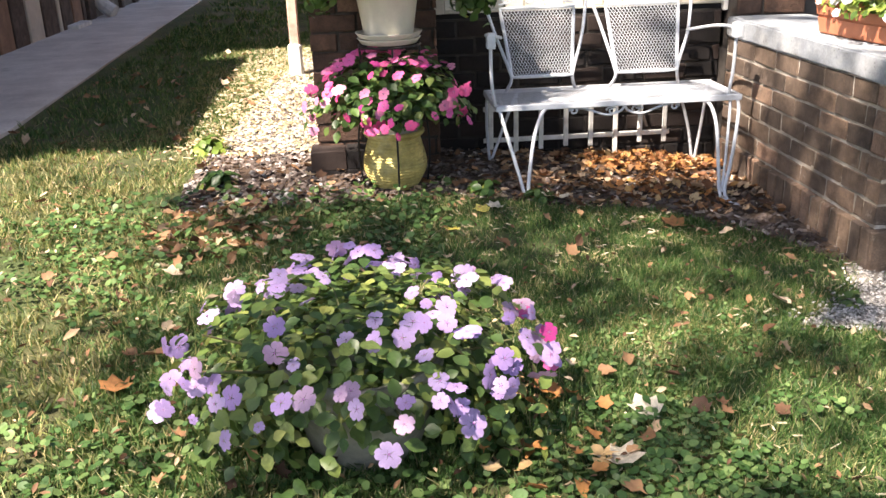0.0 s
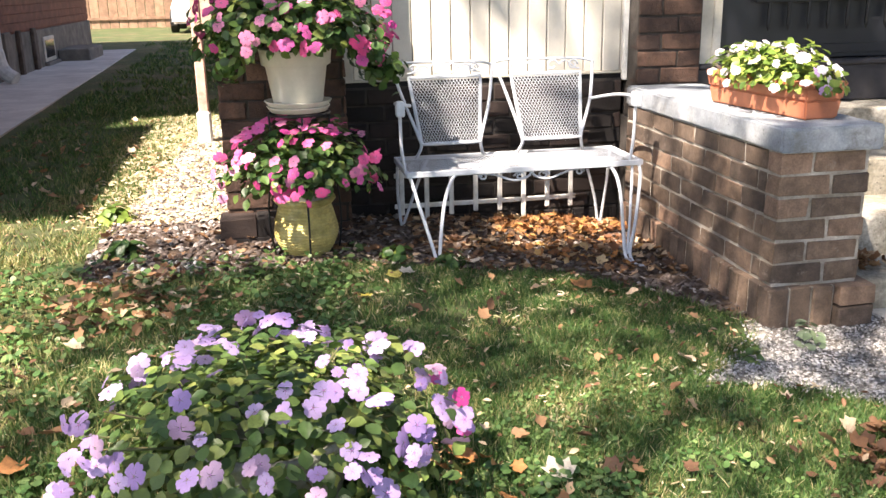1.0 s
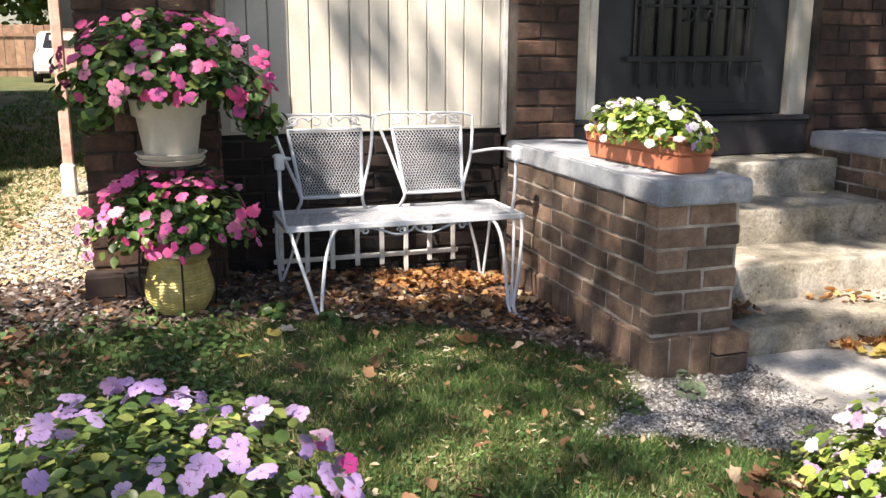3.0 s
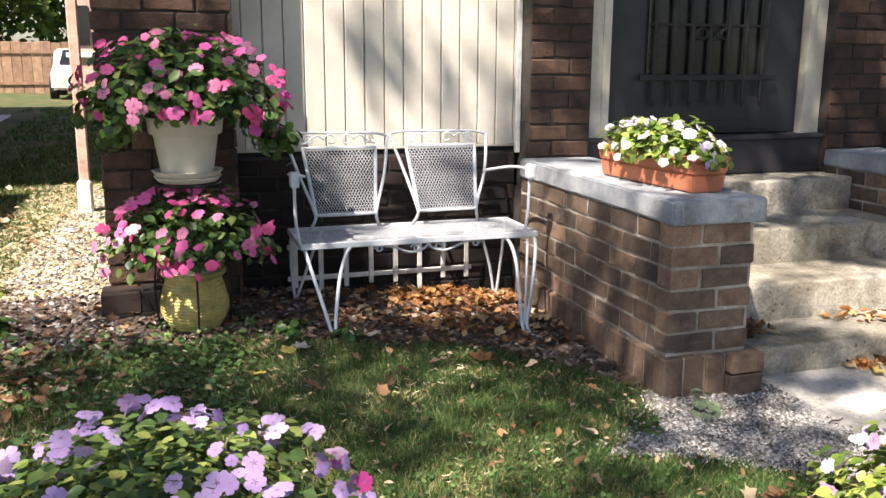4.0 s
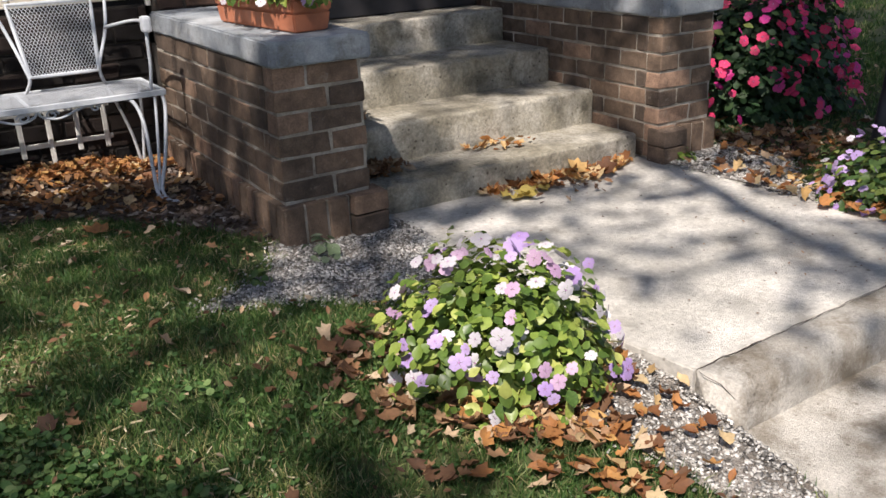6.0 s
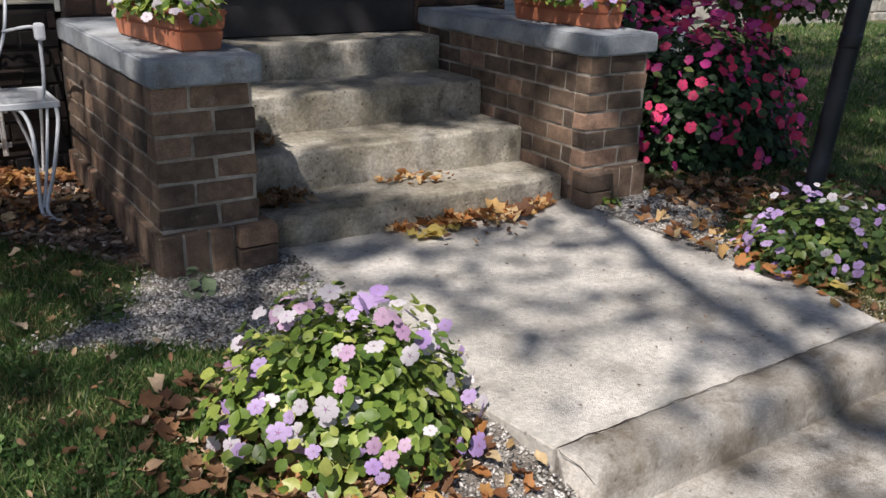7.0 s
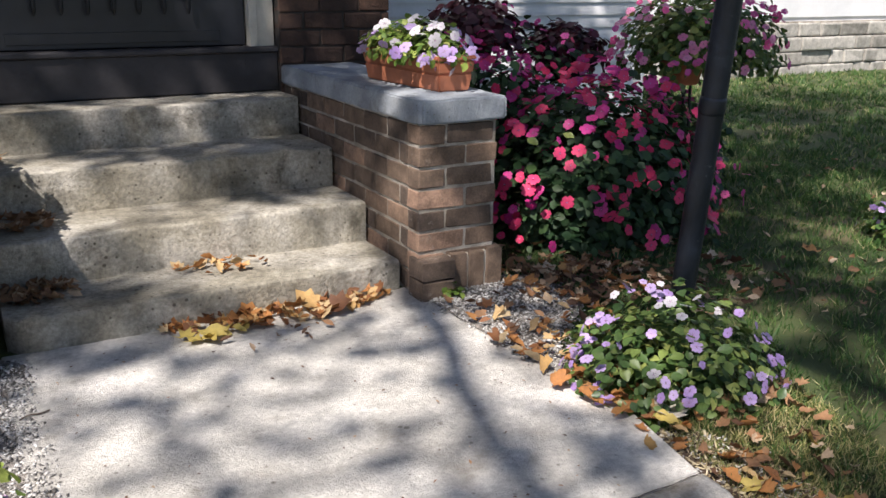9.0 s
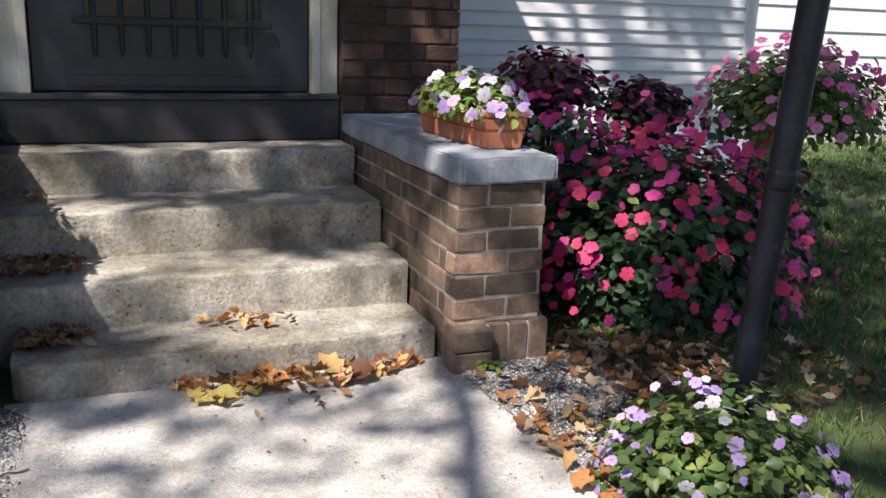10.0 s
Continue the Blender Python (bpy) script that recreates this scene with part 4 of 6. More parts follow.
def blossom_bush(ob, centre, rx, ry, rz, leaf, leaves, leaf_size, flowers, colours, flower_size, seed, low=-0.15, pieces=0, face=(-0.25, -0.75, 0.6), floor=None, bare=None, flower_low=None):
    """Foliage, stems, some single leaves and single flowers of a bedding plant, under ob."""
    g = np.random.default_rng(seed)
    flower_low = max(low, -0.3) if flower_low is None else flower_low
    P, N = dome(leaves, centre, rx, ry, rz, low, (0.45, 1.0), seed=seed)
    if floor is not None:
        P[:, 2] = np.maximum(P[:, 2], floor(P[:, 0], P[:, 1]) + 0.01)
    if bare is not None:
        ok = ~bare(P)
        P, N = P[ok], N[ok]
        leaves = len(P)
    N = N / np.linalg.norm(N, axis=1, keepdims=True) + np.array([0, 0, 0.7]) + g.normal(0, 0.45, (leaves, 3))
    scatter("foliage", LEAF, P, N, g.uniform(0.7, 1.25, leaves) * leaf_size, leaf, ob, smooth=True)
    bm = bmesh.new()
    base = Vector((centre[0], centre[1], centre[2] - (0.0 if low > -0.3 else rz * 0.3)))
    SP, SN = dome(26, centre, rx, ry, rz, max(low, 0.0), (0.75, 0.95), seed=seed + 1)
    for p in SP:
        q = Vector(p)
        tube(bm, [base + (q - base) * 0.08, base + (q - base) * 0.5 + Vector((0, 0, 0.12 * rz)), q], [0.005, 0.004, 0.002], 4)
    tagged(part("stem_tangle", bm, M["stem"], ob), kind="stuff")
    if pieces:
        LP, LN = dome(pieces, centre, rx, ry, rz, low, (0.94, 1.02), lumps=0.1, seed=seed + 2)
        if floor is not None:
            LP[:, 2] = np.maximum(LP[:, 2], floor(LP[:, 0], LP[:, 1]) + 0.015)
        for p, n in zip(LP, LN):
            if bare is not None and bare(p[None])[0]:
                continue
            n = Vector(n).normalized() + Vector((0, 0, 0.6)) + Vector(g.normal(0, 0.35, 3))
            lo = new("leaf", lime_piece_mesh if leaf.name == "leaf_lime" else leaf_piece_mesh)
            s = leaf_size * g.uniform(0.8, 1.3)
            lo.matrix_basis = Matrix.Translation(p) @ n.to_track_quat("Z", "Y").to_matrix().to_4x4() @ pose(0, 0, 0, 0, 0, g.uniform(0, 360)) @ Matrix.Scale(s, 4)
            under(lo, ob)
    CP, CN = dome(max(6, int(flowers * 0.72)), centre, rx, ry, rz, flower_low, (0.96, 1.06), seed=seed + 3, even=True)
    kept, tries = [], 0
    while len(kept) < flowers and tries < flowers * 40:
        tries += 1
        c = int(g.integers(len(CP)))
        p = CP[c] + g.normal(0, 0.7 * flower_size, 3) * np.array([1, 1, 0.7])
        d = (p - np.asarray(centre)) / np.array([rx, ry, rz])
        if np.linalg.norm(d) < 0.93 or np.linalg.norm(d) > 1.12:
            continue
        if any((p[0] - k[0]) ** 2 + (p[1] - k[1]) ** 2 + (p[2] - k[2]) ** 2 < (0.6 * flower_size) ** 2 for k in kept):
            continue
        if p[1] > centre[1] + 0.55 * ry and g.random() < 0.5 or bare is not None and bare(p[None])[0]:
            continue
        if floor is not None and p[2] < floor(p[0], p[1]) + 0.02:
            continue
        kept.append(p)
        n = Vector(CN[c]).normalized() * 0.8 + Vector(face) * 0.65 + Vector(g.normal(0, 0.5, 3))
        colour = colours[int((c * 7 + int(g.integers(2)) * int(g.integers(3))) % len(colours))]
        fo = new("flower", flower_mesh(colour, int(g.integers(3))))
        s = flower_size * g.uniform(0.62, 1.15)
        fo.matrix_basis = Matrix.Translation(p) @ n.to_track_quat("Z", "Y").to_matrix().to_4x4() @ pose(0, 0, 0, 0, 0, g.uniform(0, 72)) @ Matrix.Diagonal((s, s * g.uniform(0.75, 1.0), s, 1))
        under(fo, ob)
    return ob


# the near lilac bush in its grey pot
b1 = thing("flower_bush", (-0.22, 1.42, float(gz(-0.22, 1.42))), "lilac flowering bush spilling over a round grey pot", "flowering plant", "flowering bushes")
z0 = float(gz(-0.22, 1.38))
part("pot", lathe(bmesh.new(), [(0.125, -0.01), (0.135, 0.0), (0.165, 0.1), (0.185, 0.2), (0.19, 0.22), (0.2, 0.225), (0.2, 0.25), (0.185, 0.25), (0.175, 0.2)], (-0.22, 1.4, z0), 36), M["grey_pot"], b1, "round grey-green pot", True)
blossom_bush(b1, (-0.23, 1.48, z0 + 0.17), 0.45, 0.42, 0.25, M["leaf_mid"], 2600, 0.041, 125, ["lilac", "pale_pink", "lilac", "lilac", "pale_pink", "lilac", "pale_pink"], 0.058, 21, -0.6, 120,
             flower_low=0.0, bare=lambda P: (P[:, 2] < z0 + 0.16) & (np.abs(P[:, 0] + 0.2) < 0.17) & (P[:, 1] < 1.45))
for fx, fy, fz in ((0.25, 1.42, 0.3), (0.21, 1.56, 0.38), (0.26, 1.5, 0.34)):
    fo = new("flower", flower_mesh("magenta", 1))
    fo.matrix_basis = Matrix.Translation((fx, fy, fz)) @ Vector((0.3, -0.8, 0.5)).to_track_quat("Z", "Y").to_matrix().to_4x4() @ Matrix.Scale(0.05, 4)
    under(fo, b1)
# the bush beside the walk
b2 = thing("flower_bush", (1.9, 1.3, float(gz(1.9, 1.3))), "lime-leaved bush with lilac and white flowers beside the walk", "flowering plant", "flowering bushes")
blossom_bush(b2, (1.9, 1.29, -0.03), 0.37, 0.35, 0.35, M["leaf_lime"], 2700, 0.042, 104, ["white", "lilac", "pale_pink", "lilac", "white"], 0.056, 31, -0.05, 130, floor=gz, face=(-0.4, -0.8, 0.35), flower_low=0.02)
b3 = thing("flower_bush", (4.36, 1.55, float(gz(4.36, 1.55))), "low green bush with scattered lilac flowers beside the walk", "flowering plant", "flowering bushes")
blossom_bush(b3, (4.26, 1.48, -0.1), 0.38, 0.36, 0.35, M["leaf_mid"], 1900, 0.042, 80, ["lilac", "lilac", "white", "lilac", "lilac"], 0.046, 41, -0.02, 130, floor=gz, face=(-0.5, -0.6, 0.6), flower_low=0.02)
# lilac flowers far right on the lawn
b4 = thing("flower_bush", (6.55, 2.1, float(gz(6.55, 2.1))), "small clump of pale lilac flowers on the lawn", "flowering plant", "flowering bushes")
blossom_bush(b4, (6.6, 2.1, -0.05), 0.3, 0.3, 0.3, M["leaf_green"], 900, 0.045, 40, ["lilac", "white"], 0.055, 45, -0.02, 0, floor=gz)

# red and magenta hedge
hedge = thing("flower_hedge", (5.3, 3.1, -0.05), "dense dark-leaved bush covered in crimson and magenta flowers", "flowering plant")
blossom_bush(hedge, (5.2, 3.12, -0.05), 0.74, 0.6, 0.84, M["leaf_dark"], 4800, 0.06, 330, ["crimson", "crimson", "cerise", "crimson", "cerise", "crimson"], 0.072, 51, 0.0, 60, floor=gz, flower_low=0.12)
hedge2 = thing("flower_hedge", (6.1, 3.5, -0.05), "dense dark-leaved bush covered in magenta flowers", "flowering plant")
blossom_bush(hedge2, (6.0, 3.5, -0.05), 0.55, 0.5, 0.66, M["leaf_dark"], 1700, 0.07, 120, ["magenta", "cerise", "hot_pink"], 0.062, 55, 0.0, 0, floor=gz)
hedge4 = thing("flower_hedge", (5.4, 3.85, -0.05), "dark-leaved bush with crimson flowers against the white siding", "flowering plant")
blossom_bush(hedge4, (5.35, 3.85, -0.05), 0.62, 0.4, 0.98, M["leaf_dark"], 2200, 0.06, 150, ["cerise", "crimson", "magenta"], 0.06, 59, 0.0, 0, floor=gz)
hedge3 = thing("flower_hedge", (4.75, 3.5, -0.05), "dark-leaved bush with deep crimson flowers behind the pier", "flowering plant")
blossom_bush(hedge3, (4.8, 3.55, -0.05), 0.44, 0.45, 1.02, M["leaf_dark"], 1900, 0.065, 170, ["cerise", "crimson", "cerise"], 0.06, 57, 0.0, 0, floor=gz)


def stand_pot(ob, at, r, h, z, material):
    """A flared pot at height z on a thin iron stand."""
    part("pot", lathe(bmesh.new(), [(r * 0.68, 0), (r * 0.72, 0.006), (r * 0.93, h * 0.78), (r, h * 0.8), (r, h), (r * 0.9, h), (r * 0.88, h * 0.8)], (at[0], at[1], z), 28), material, ob, smooth=True)
    part("soil", lathe(bmesh.new(), [(r * 0.86, h * 0.84), (r * 0.86, h * 0.9)], (at[0], at[1], z), 20), M["soil"], ob)
    g = float(gz(at[0], at[1]))
    for k in range(3):
        a = k * 2.094 + 0.5
        part("stand_leg", tube(bmesh.new(), [(at[0] + r * 0.6 * math.cos(a), at[1] + r * 0.6 * math.sin(a), z), (at[0] + r * 0.9 * math.cos(a), at[1] + r * 0.9 * math.sin(a), g)], 0.008, 5), M["iron"], ob)


for at, z, r, s in (((4.88, 3.85), 0.78, 0.3, 61), ((5.58, 3.9), 0.66, 0.24, 65)):
    c = thing("coleus", (*at, float(gz(*at))), "dark burgundy leafy plant in a pot on a stand", "potted plant", "burgundy plants")
    stand_pot(c, at, 0.13, 0.16, z, M["rubber"])
    blossom_bush(c, (*at, z + 0.16), r, r, r * 0.8, M["leaf_purple"], 700, 0.07, 10, ["cerise"], 0.035, s, -0.2)
pk = thing("potted_plant", (5.92, 3.25, float(gz(5.92, 3.25))), "pink flowering plant overflowing a terracotta pot on a stand", "potted plant")
stand_pot(pk, (5.92, 3.25), 0.14, 0.17, 0.7, M["terracotta"])
blossom_bush(pk, (6.05, 3.25, 0.9), 0.5, 0.42, 0.36, M["leaf_mid"], 2600, 0.05, 170, ["rose", "hot_pink", "rose", "magenta"], 0.06, 71, -0.45, 60)

# two-tier plant stand with the cream pot above and the yellow pot below
GX, GY = -0.045, 3.62
stand = thing("plant_stand", (GX, GY + 0.12, 0.13), "thin black iron plant stand holding two pots", "plant stand")
gzs = float(gz(GX, GY))
part("ring", tube(bmesh.new(), [(GX + 0.14 * math.cos(a * math.pi / 12), GY + 0.14 * math.sin(a * math.pi / 12), 0.805) for a in range(24)], 0.006, 6, True), M["iron"], stand)
part("cross_bar", tube(bmesh.new(), [(GX - 0.14, GY, 0.805), (GX + 0.14, GY, 0.805)], 0.005, 5), M["iron"], stand)
for k in range(4):
    a = k * math.pi / 2 - math.pi / 2 + 0.05
    part("leg", tube(bmesh.new(), smooth_line([(GX + 0.14 * math.cos(a), GY + 0.14 * math.sin(a), 0.805), (GX + 0.13 * math.cos(a), GY + 0.13 * math.sin(a), 0.6), (GX + 0.162 * math.cos(a), GY + 0.162 * math.sin(a), 0.43), (GX + 0.168 * math.cos(a), GY + 0.168 * math.sin(a), 0.28), (GX + 0.15 * math.cos(a), GY + 0.15 * math.sin(a), gzs)], 5), 0.005, 6), M["iron"], stand)
sau = thing("saucer", (GX, GY, 0.81), "pair of stacked cream plastic plant saucers", "saucer")
for k, (zz, r) in enumerate(((0.812, 0.142), (0.838, 0.15))):
    part("dish", lathe(bmesh.new(), [(r * 0.85, 0), (r * 0.9, 0.002), (r, 0.022), (r + 0.004, 0.026), (r - 0.006, 0.026), (r * 0.86, 0.005)], (GX, GY, zz), 36), M["cream"], sau, smooth=True)
up = thing("potted_plant", (GX, GY, 0.845), "cream pot with a spreading pink-flowered plant on a saucer", "potted plant", "pink plants on the stand")
part("pot", lathe(bmesh.new(), [(0.108, 0), (0.112, 0.004), (0.138, 0.17), (0.141, 0.172), (0.156, 0.18), (0.162, 0.235), (0.166, 0.248), (0.158, 0.252), (0.15, 0.24), (0.14, 0.19)], (GX, GY, 0.846), 40), M["cream"], up, "smooth cream plastic pot", True)
part("soil", lathe(bmesh.new(), [(0.14, 0.2), (0.14, 0.215)], (GX, GY, 0.846), 24), M["soil"], up)
blossom_bush(up, (GX - 0.01, GY, 1.16), 0.42, 0.36, 0.3, M["leaf_green"], 1700, 0.052, 98, ["hot_pink", "hot_pink", "magenta", "rose"], 0.062, 81, -0.3, 90, bare=lambda P: (P[:, 2] < 1.1) & (np.abs(P[:, 0] - GX) < 0.17) & (P[:, 1] < GY))
for k, (dx, dz) in enumerate(((0.36, 1.02), (0.4, 0.98), (0.33, 1.06), (-0.3, 1.03))):
    P, N = dome(45, (GX + dx, GY - 0.05, dz), 0.1, 0.1, 0.09, -1, (0.3, 1.0), seed=90 + k)
    scatter("trailing_stem", LEAF, P, N + np.array([0, -0.5, 0.3]), np.full(45, 0.055), M["leaf_green"], up)
yp = thing("potted_plant", (GX, GY, gzs), "ribbed mustard-yellow ceramic pot with a bright pink flowering plant", "potted plant", "pink plants on the stand")
prof = [(0.09, 0.0), (0.1, 0.006)]
for i in range(17):
    t = i / 16
    r = 0.1 + 0.05 * math.sin(min(t / 0.5, 1.0) * math.pi / 2) - 0.028 * max(0.0, (t - 0.5) / 0.5) ** 1.3
    prof += [(r + 0.0035, 0.012 + 0.23 * t), (r + 0.004, 0.016 + 0.23 * t), (r + 0.0025, 0.019 + 0.23 * t), (r - 0.0035, 0.021 + 0.23 * t)]
prof += [(0.134, 0.262), (0.146, 0.275), (0.146, 0.285), (0.13, 0.288)]
part("outer_pot", lathe(bmesh.new(), prof, (GX, GY, gzs), 40), M["yellow_glaze"], yp, "ribbed yellow glazed pot", True)
part("inner_pot", lathe(bmesh.new(), [(0.11, 0.24), (0.125, 0.285), (0.13, 0.335), (0.136, 0.34), (0.136, 0.35), (0.122, 0.35), (0.115, 0.3)], (GX, GY, gzs), 36), M["grey_pot"], yp, "grey inner pot rim", True)
part("soil", lathe(bmesh.new(), [(0.114, 0.31), (0.114, 0.325)], (GX, GY, gzs), 24), M["soil"], yp)
blossom_bush(yp, (GX - 0.02, GY - 0.02, 0.53), 0.37, 0.32, 0.25, M["leaf_green"], 1200, 0.048, 95, ["hot_pink", "hot_pink", "magenta", "rose"], 0.06, 95, -0.25, 80)


# terracotta window boxes on the caps
def planter(at, turn, length, width, label, leaf, colours, seed, flowers, leaves):
    ob = thing("flower_box", (*at, 0.8), label, "flower box", "flower boxes on the piers")
    ob.matrix_basis = pose(*at, 0.8, 0, 0, turn)
    mm = world_of(ob)

    def local(name, bm, material, **k):
        bm.transform(mm)
        return part(name, bm, material, ob, **k)

    def frustum(x0, y0, x1, y1, za, zb, bm):
        lo = [bm.verts.new((sx * x0, sy * y0, za)) for sx, sy in ((-1, -1), (1, -1), (1, 1), (-1, 1))]
        hi = [bm.verts.new((sx * x1, sy * y1, zb)) for sx, sy in ((-1, -1), (1, -1), (1, 1), (-1, 1))]
        for i in range(4):
            bm.faces.new((lo[i], lo[(i + 1) % 4], hi[(i + 1) % 4], hi[i]))
        bm.faces.new(lo)
        bm.faces.new(hi)
        edges = list({e for v in lo + hi for e in v.link_edges})
        bmesh.ops.bevel(bm, geom=edges, offset=0.006, segments=2, affect="EDGES")
        return bm

    w, l = width / 2, length / 2
    bm = frustum(w - 0.014, l - 0.014, w - 0.004, l - 0.004, 0.002, 0.078, bmesh.new())
    local("trough", bm, M["terracotta"])
    local("upper_band", frustum(w - 0.002, l - 0.002, w + 0.004, l + 0.004, 0.079, 0.13, bmesh.new()), M["terracotta"])
    local("rim", frustum(w + 0.008, l + 0.008, w + 0.01, l + 0.01, 0.131, 0.152, bmesh.new()), M["terracotta"])
    c = mm @ Vector((0, 0, 0.15))
    blossom_bush(ob, tuple(c), width * 1.0, length * 0.58, 0.135, leaf, leaves, 0.042, flowers, colours, 0.058, seed, -0.25, 50)
    return ob


planter((2.0, 3.08), 6.0, 0.7, 0.185, "terracotta flower box with white and lilac flowers on the pier cap", M["leaf_lime"], ["white", "white", "white", "lilac", "white"], 101, 58, 1100)
planter((4.11, 3.08), 4.0, 0.66, 0.185, "terracotta flower box with pale lilac flowers on the pier cap", M["leaf_lime"], ["lilac", "white", "lilac", "white"], 111, 60, 1000)

# ---- bench ----
bench = thing("garden_bench", (1.04, 3.8, 0.06), "white-painted wrought iron garden bench with mesh seat and twin mesh backs", "bench")
IR = 0.0085


def rod(name, pts, r=IR, parent=bench, n=8, label=""):
    return part(name, tube(bmesh.new(), smooth_line(pts, n), r, 7), M["white_iron"], parent, label, True)


def mesh_sheet(corner, rows, cols, r):
    """Expanded metal: wavy strands that touch each other; corner(u, v) gives the place."""
    bm = bmesh.new()
    for i in range(rows + 1):
        pts = []
        for j in range(cols + 1):
            off = (0.42 if (i + j) % 2 else -0.42) / rows
            pts.append(corner(j / cols, min(max(i / rows + off, 0), 1)))
        tube(bm, pts, r, 4)
    return bm


SX0, SX1, SY0, SY1, SZ = 0.455, 1.64, 3.63, 4.04, 0.488
seat = part("seat", mesh_sheet(lambda u, v: (SX0 + (SX1 - SX0) * u, SY0 + (SY1 - SY0) * v, SZ + 0.004), 26, 110, 0.0016), M["white_iron"], bench, "white expanded-metal seat")
seat["kind"] = "stuff"
bm = bmesh.new()
box(bm, SX0 - 0.008, SX1 + 0.008, SY0 - 0.012, SY0 + 0.004, SZ - 0.022, SZ + 0.006, 0.003)
box(bm, SX0 - 0.008, SX1 + 0.008, SY1 - 0.004, SY1 + 0.012, SZ - 0.014, SZ + 0.006, 0.003)
box(bm, SX0 - 0.012, SX0 + 0.004, SY0 - 0.01, SY1 + 0.01, SZ - 0.022, SZ + 0.006, 0.003)
box(bm, SX1 - 0.004, SX1 + 0.012, SY0 - 0.01, SY1 + 0.01, SZ - 0.022, SZ + 0.006, 0.003)
box(bm, 1.042, 1.054, SY0, SY1, SZ - 0.014, SZ + 0.002, 0.002)
part("seat_frame", bm, M["white_iron"], bench)
for x0t, x1t, x0b, x1b, outer_l, outer_r in ((0.544, 0.928, 0.58, 0.885, 0.455, 1.0), (1.094, 1.481, 1.12, 1.432, 1.01, 1.56)):
    def corner(u, v, x0t=x0t, x1t=x1t, x0b=x0b, x1b=x1b):
        xa, xb = x0b + (x0t - x0b) * v, x1b + (x1t - x1b) * v
        return (xa + (xb - xa) * u, 3.95 + 0.17 * v, 0.57 + 0.322 * v)
    back = part("backrest", mesh_sheet(corner, 25, 42, 0.0027), M["white_iron"], bench, "white expanded-metal back panel")
    back["kind"] = "stuff"
    loop = []
    for ua, va, ub, vb in ((0, 0, 1, 0), (1, 0, 1, 1), (1, 1, 0, 1), (0, 1, 0, 0)):
        loop += [corner(ua + (ub - ua) * k / 6, va + (vb - va) * k / 6) for k in range(6)]
    part("back_frame", tube(bmesh.new(), loop, 0.0095, 7, True), M["white_iron"], back)
    mid_l, mid_r = x0b - 0.0, x1b + 0.0
    rod("side_bar", [(outer_l, 4.15, 0.955), (outer_l + 0.06, 4.06, 0.76), (mid_l - 0.012, 3.965, 0.6), (mid_l - 0.006, 3.955, 0.55), (mid_l - 0.03, 3.99, SZ)], parent=back)
    rod("side_bar", [(outer_r, 4.15, 0.945), (outer_r - 0.04, 4.06, 0.76), (mid_r + 0.012, 3.965, 0.6), (mid_r + 0.006, 3.955, 0.55), (mid_r + 0.03, 3.99, SZ)], parent=back)
    rod("top_rail", [(outer_l, 4.15, 0.955), (outer_l + 0.08, 4.155, 0.968), ((x0t + x1t) / 2, 4.155, 0.966), (outer_r - 0.08, 4.155, 0.962), (outer_r, 4.15, 0.945)], 0.007, parent=back)
    mx, w = (x0t + x1t) / 2, (x1t - x0t) / 2
    for sgn in (-1, 1):
        pts = []
        for k in range(26):
            a = k / 25
            if a < 0.55:
                ang = math.pi * 1.9 * (1 - a / 0.55)
                rr = 0.012 + 0.022 * (a / 0.55)
                pts.append((mx + sgn * (w * 0.22 + rr * math.cos(ang)), 4.14, 0.93 + rr * math.sin(ang)))
            else:
                q = (a - 0.55) / 0.45
                pts.append((mx + sgn * (w * 0.22 + 0.034 + (w * 0.62) * q), 4.14, 0.93 + 0.026 * math.sin(q * math.pi * 1.6) * (1 - 0.3 * q)))
        part("scroll", tube(bmesh.new(), pts, 0.005, 6), M["white_iron"], back, smooth=True)
        cx = mx + sgn * w * 0.82
        part("scroll", tube(bmesh.new(), [(cx + sgn * 0.028 * (1 - 0.6 * k / 18) * math.cos(k * 0.42), 4.14, 0.932 + 0.028 * (1 - 0.6 * k / 18) * math.sin(k * 0.42)) for k in range(19)], 0.0048, 6), M["white_iron"], back, smooth=True)
# arms with end blocks
for x, xb, outer in ((0.425, 0.535, -1), (1.605, 1.51, 1)):
    arm = rod("arm", [(xb, 4.03, 0.76), (x + 0.02 * -outer, 3.9, 0.79), (x, 3.75, 0.805), (x, 3.655, 0.8)], 0.0085)
    part("arm_end", boxm(x - 0.021, x + 0.021, 3.6, 3.66, 0.762, 0.835, bevel=0.012, segs=2), M["white_iron"], arm, "chunky white arm end block")
    rod("arm_post", [(x, 3.64, 0.765), (x - 0.004 * outer, 3.64, 0.6), (x + 0.02 * -outer, 3.64, SZ)], 0.0085)
# legs: each of two bars meeting at the foot
GL = lambda x, y: float(gz(x, y))
rod("front_leg", [(0.462, 3.635, SZ - 0.01), (0.49, 3.58, 0.36), (0.53, 3.5, 0.2), (0.552, 3.45, GL(0.55, 3.45) + 0.005)], 0.009)
rod("front_leg", [(0.745, 3.635, SZ - 0.012), (0.68, 3.625, 0.465), (0.625, 3.58, 0.36), (0.585, 3.5, 0.2), (0.568, 3.45, GL(0.55, 3.45) + 0.005)], 0.009)
rod("front_leg", [(1.632, 3.635, SZ - 0.01), (1.63, 3.6, 0.4), (1.57, 3.5, 0.2), (1.515, 3.42, 0.075), (1.53, 3.375, GL(1.5, 3.38) + 0.012), (1.575, 3.365, GL(1.55, 3.37) + 0.01)], 0.009)
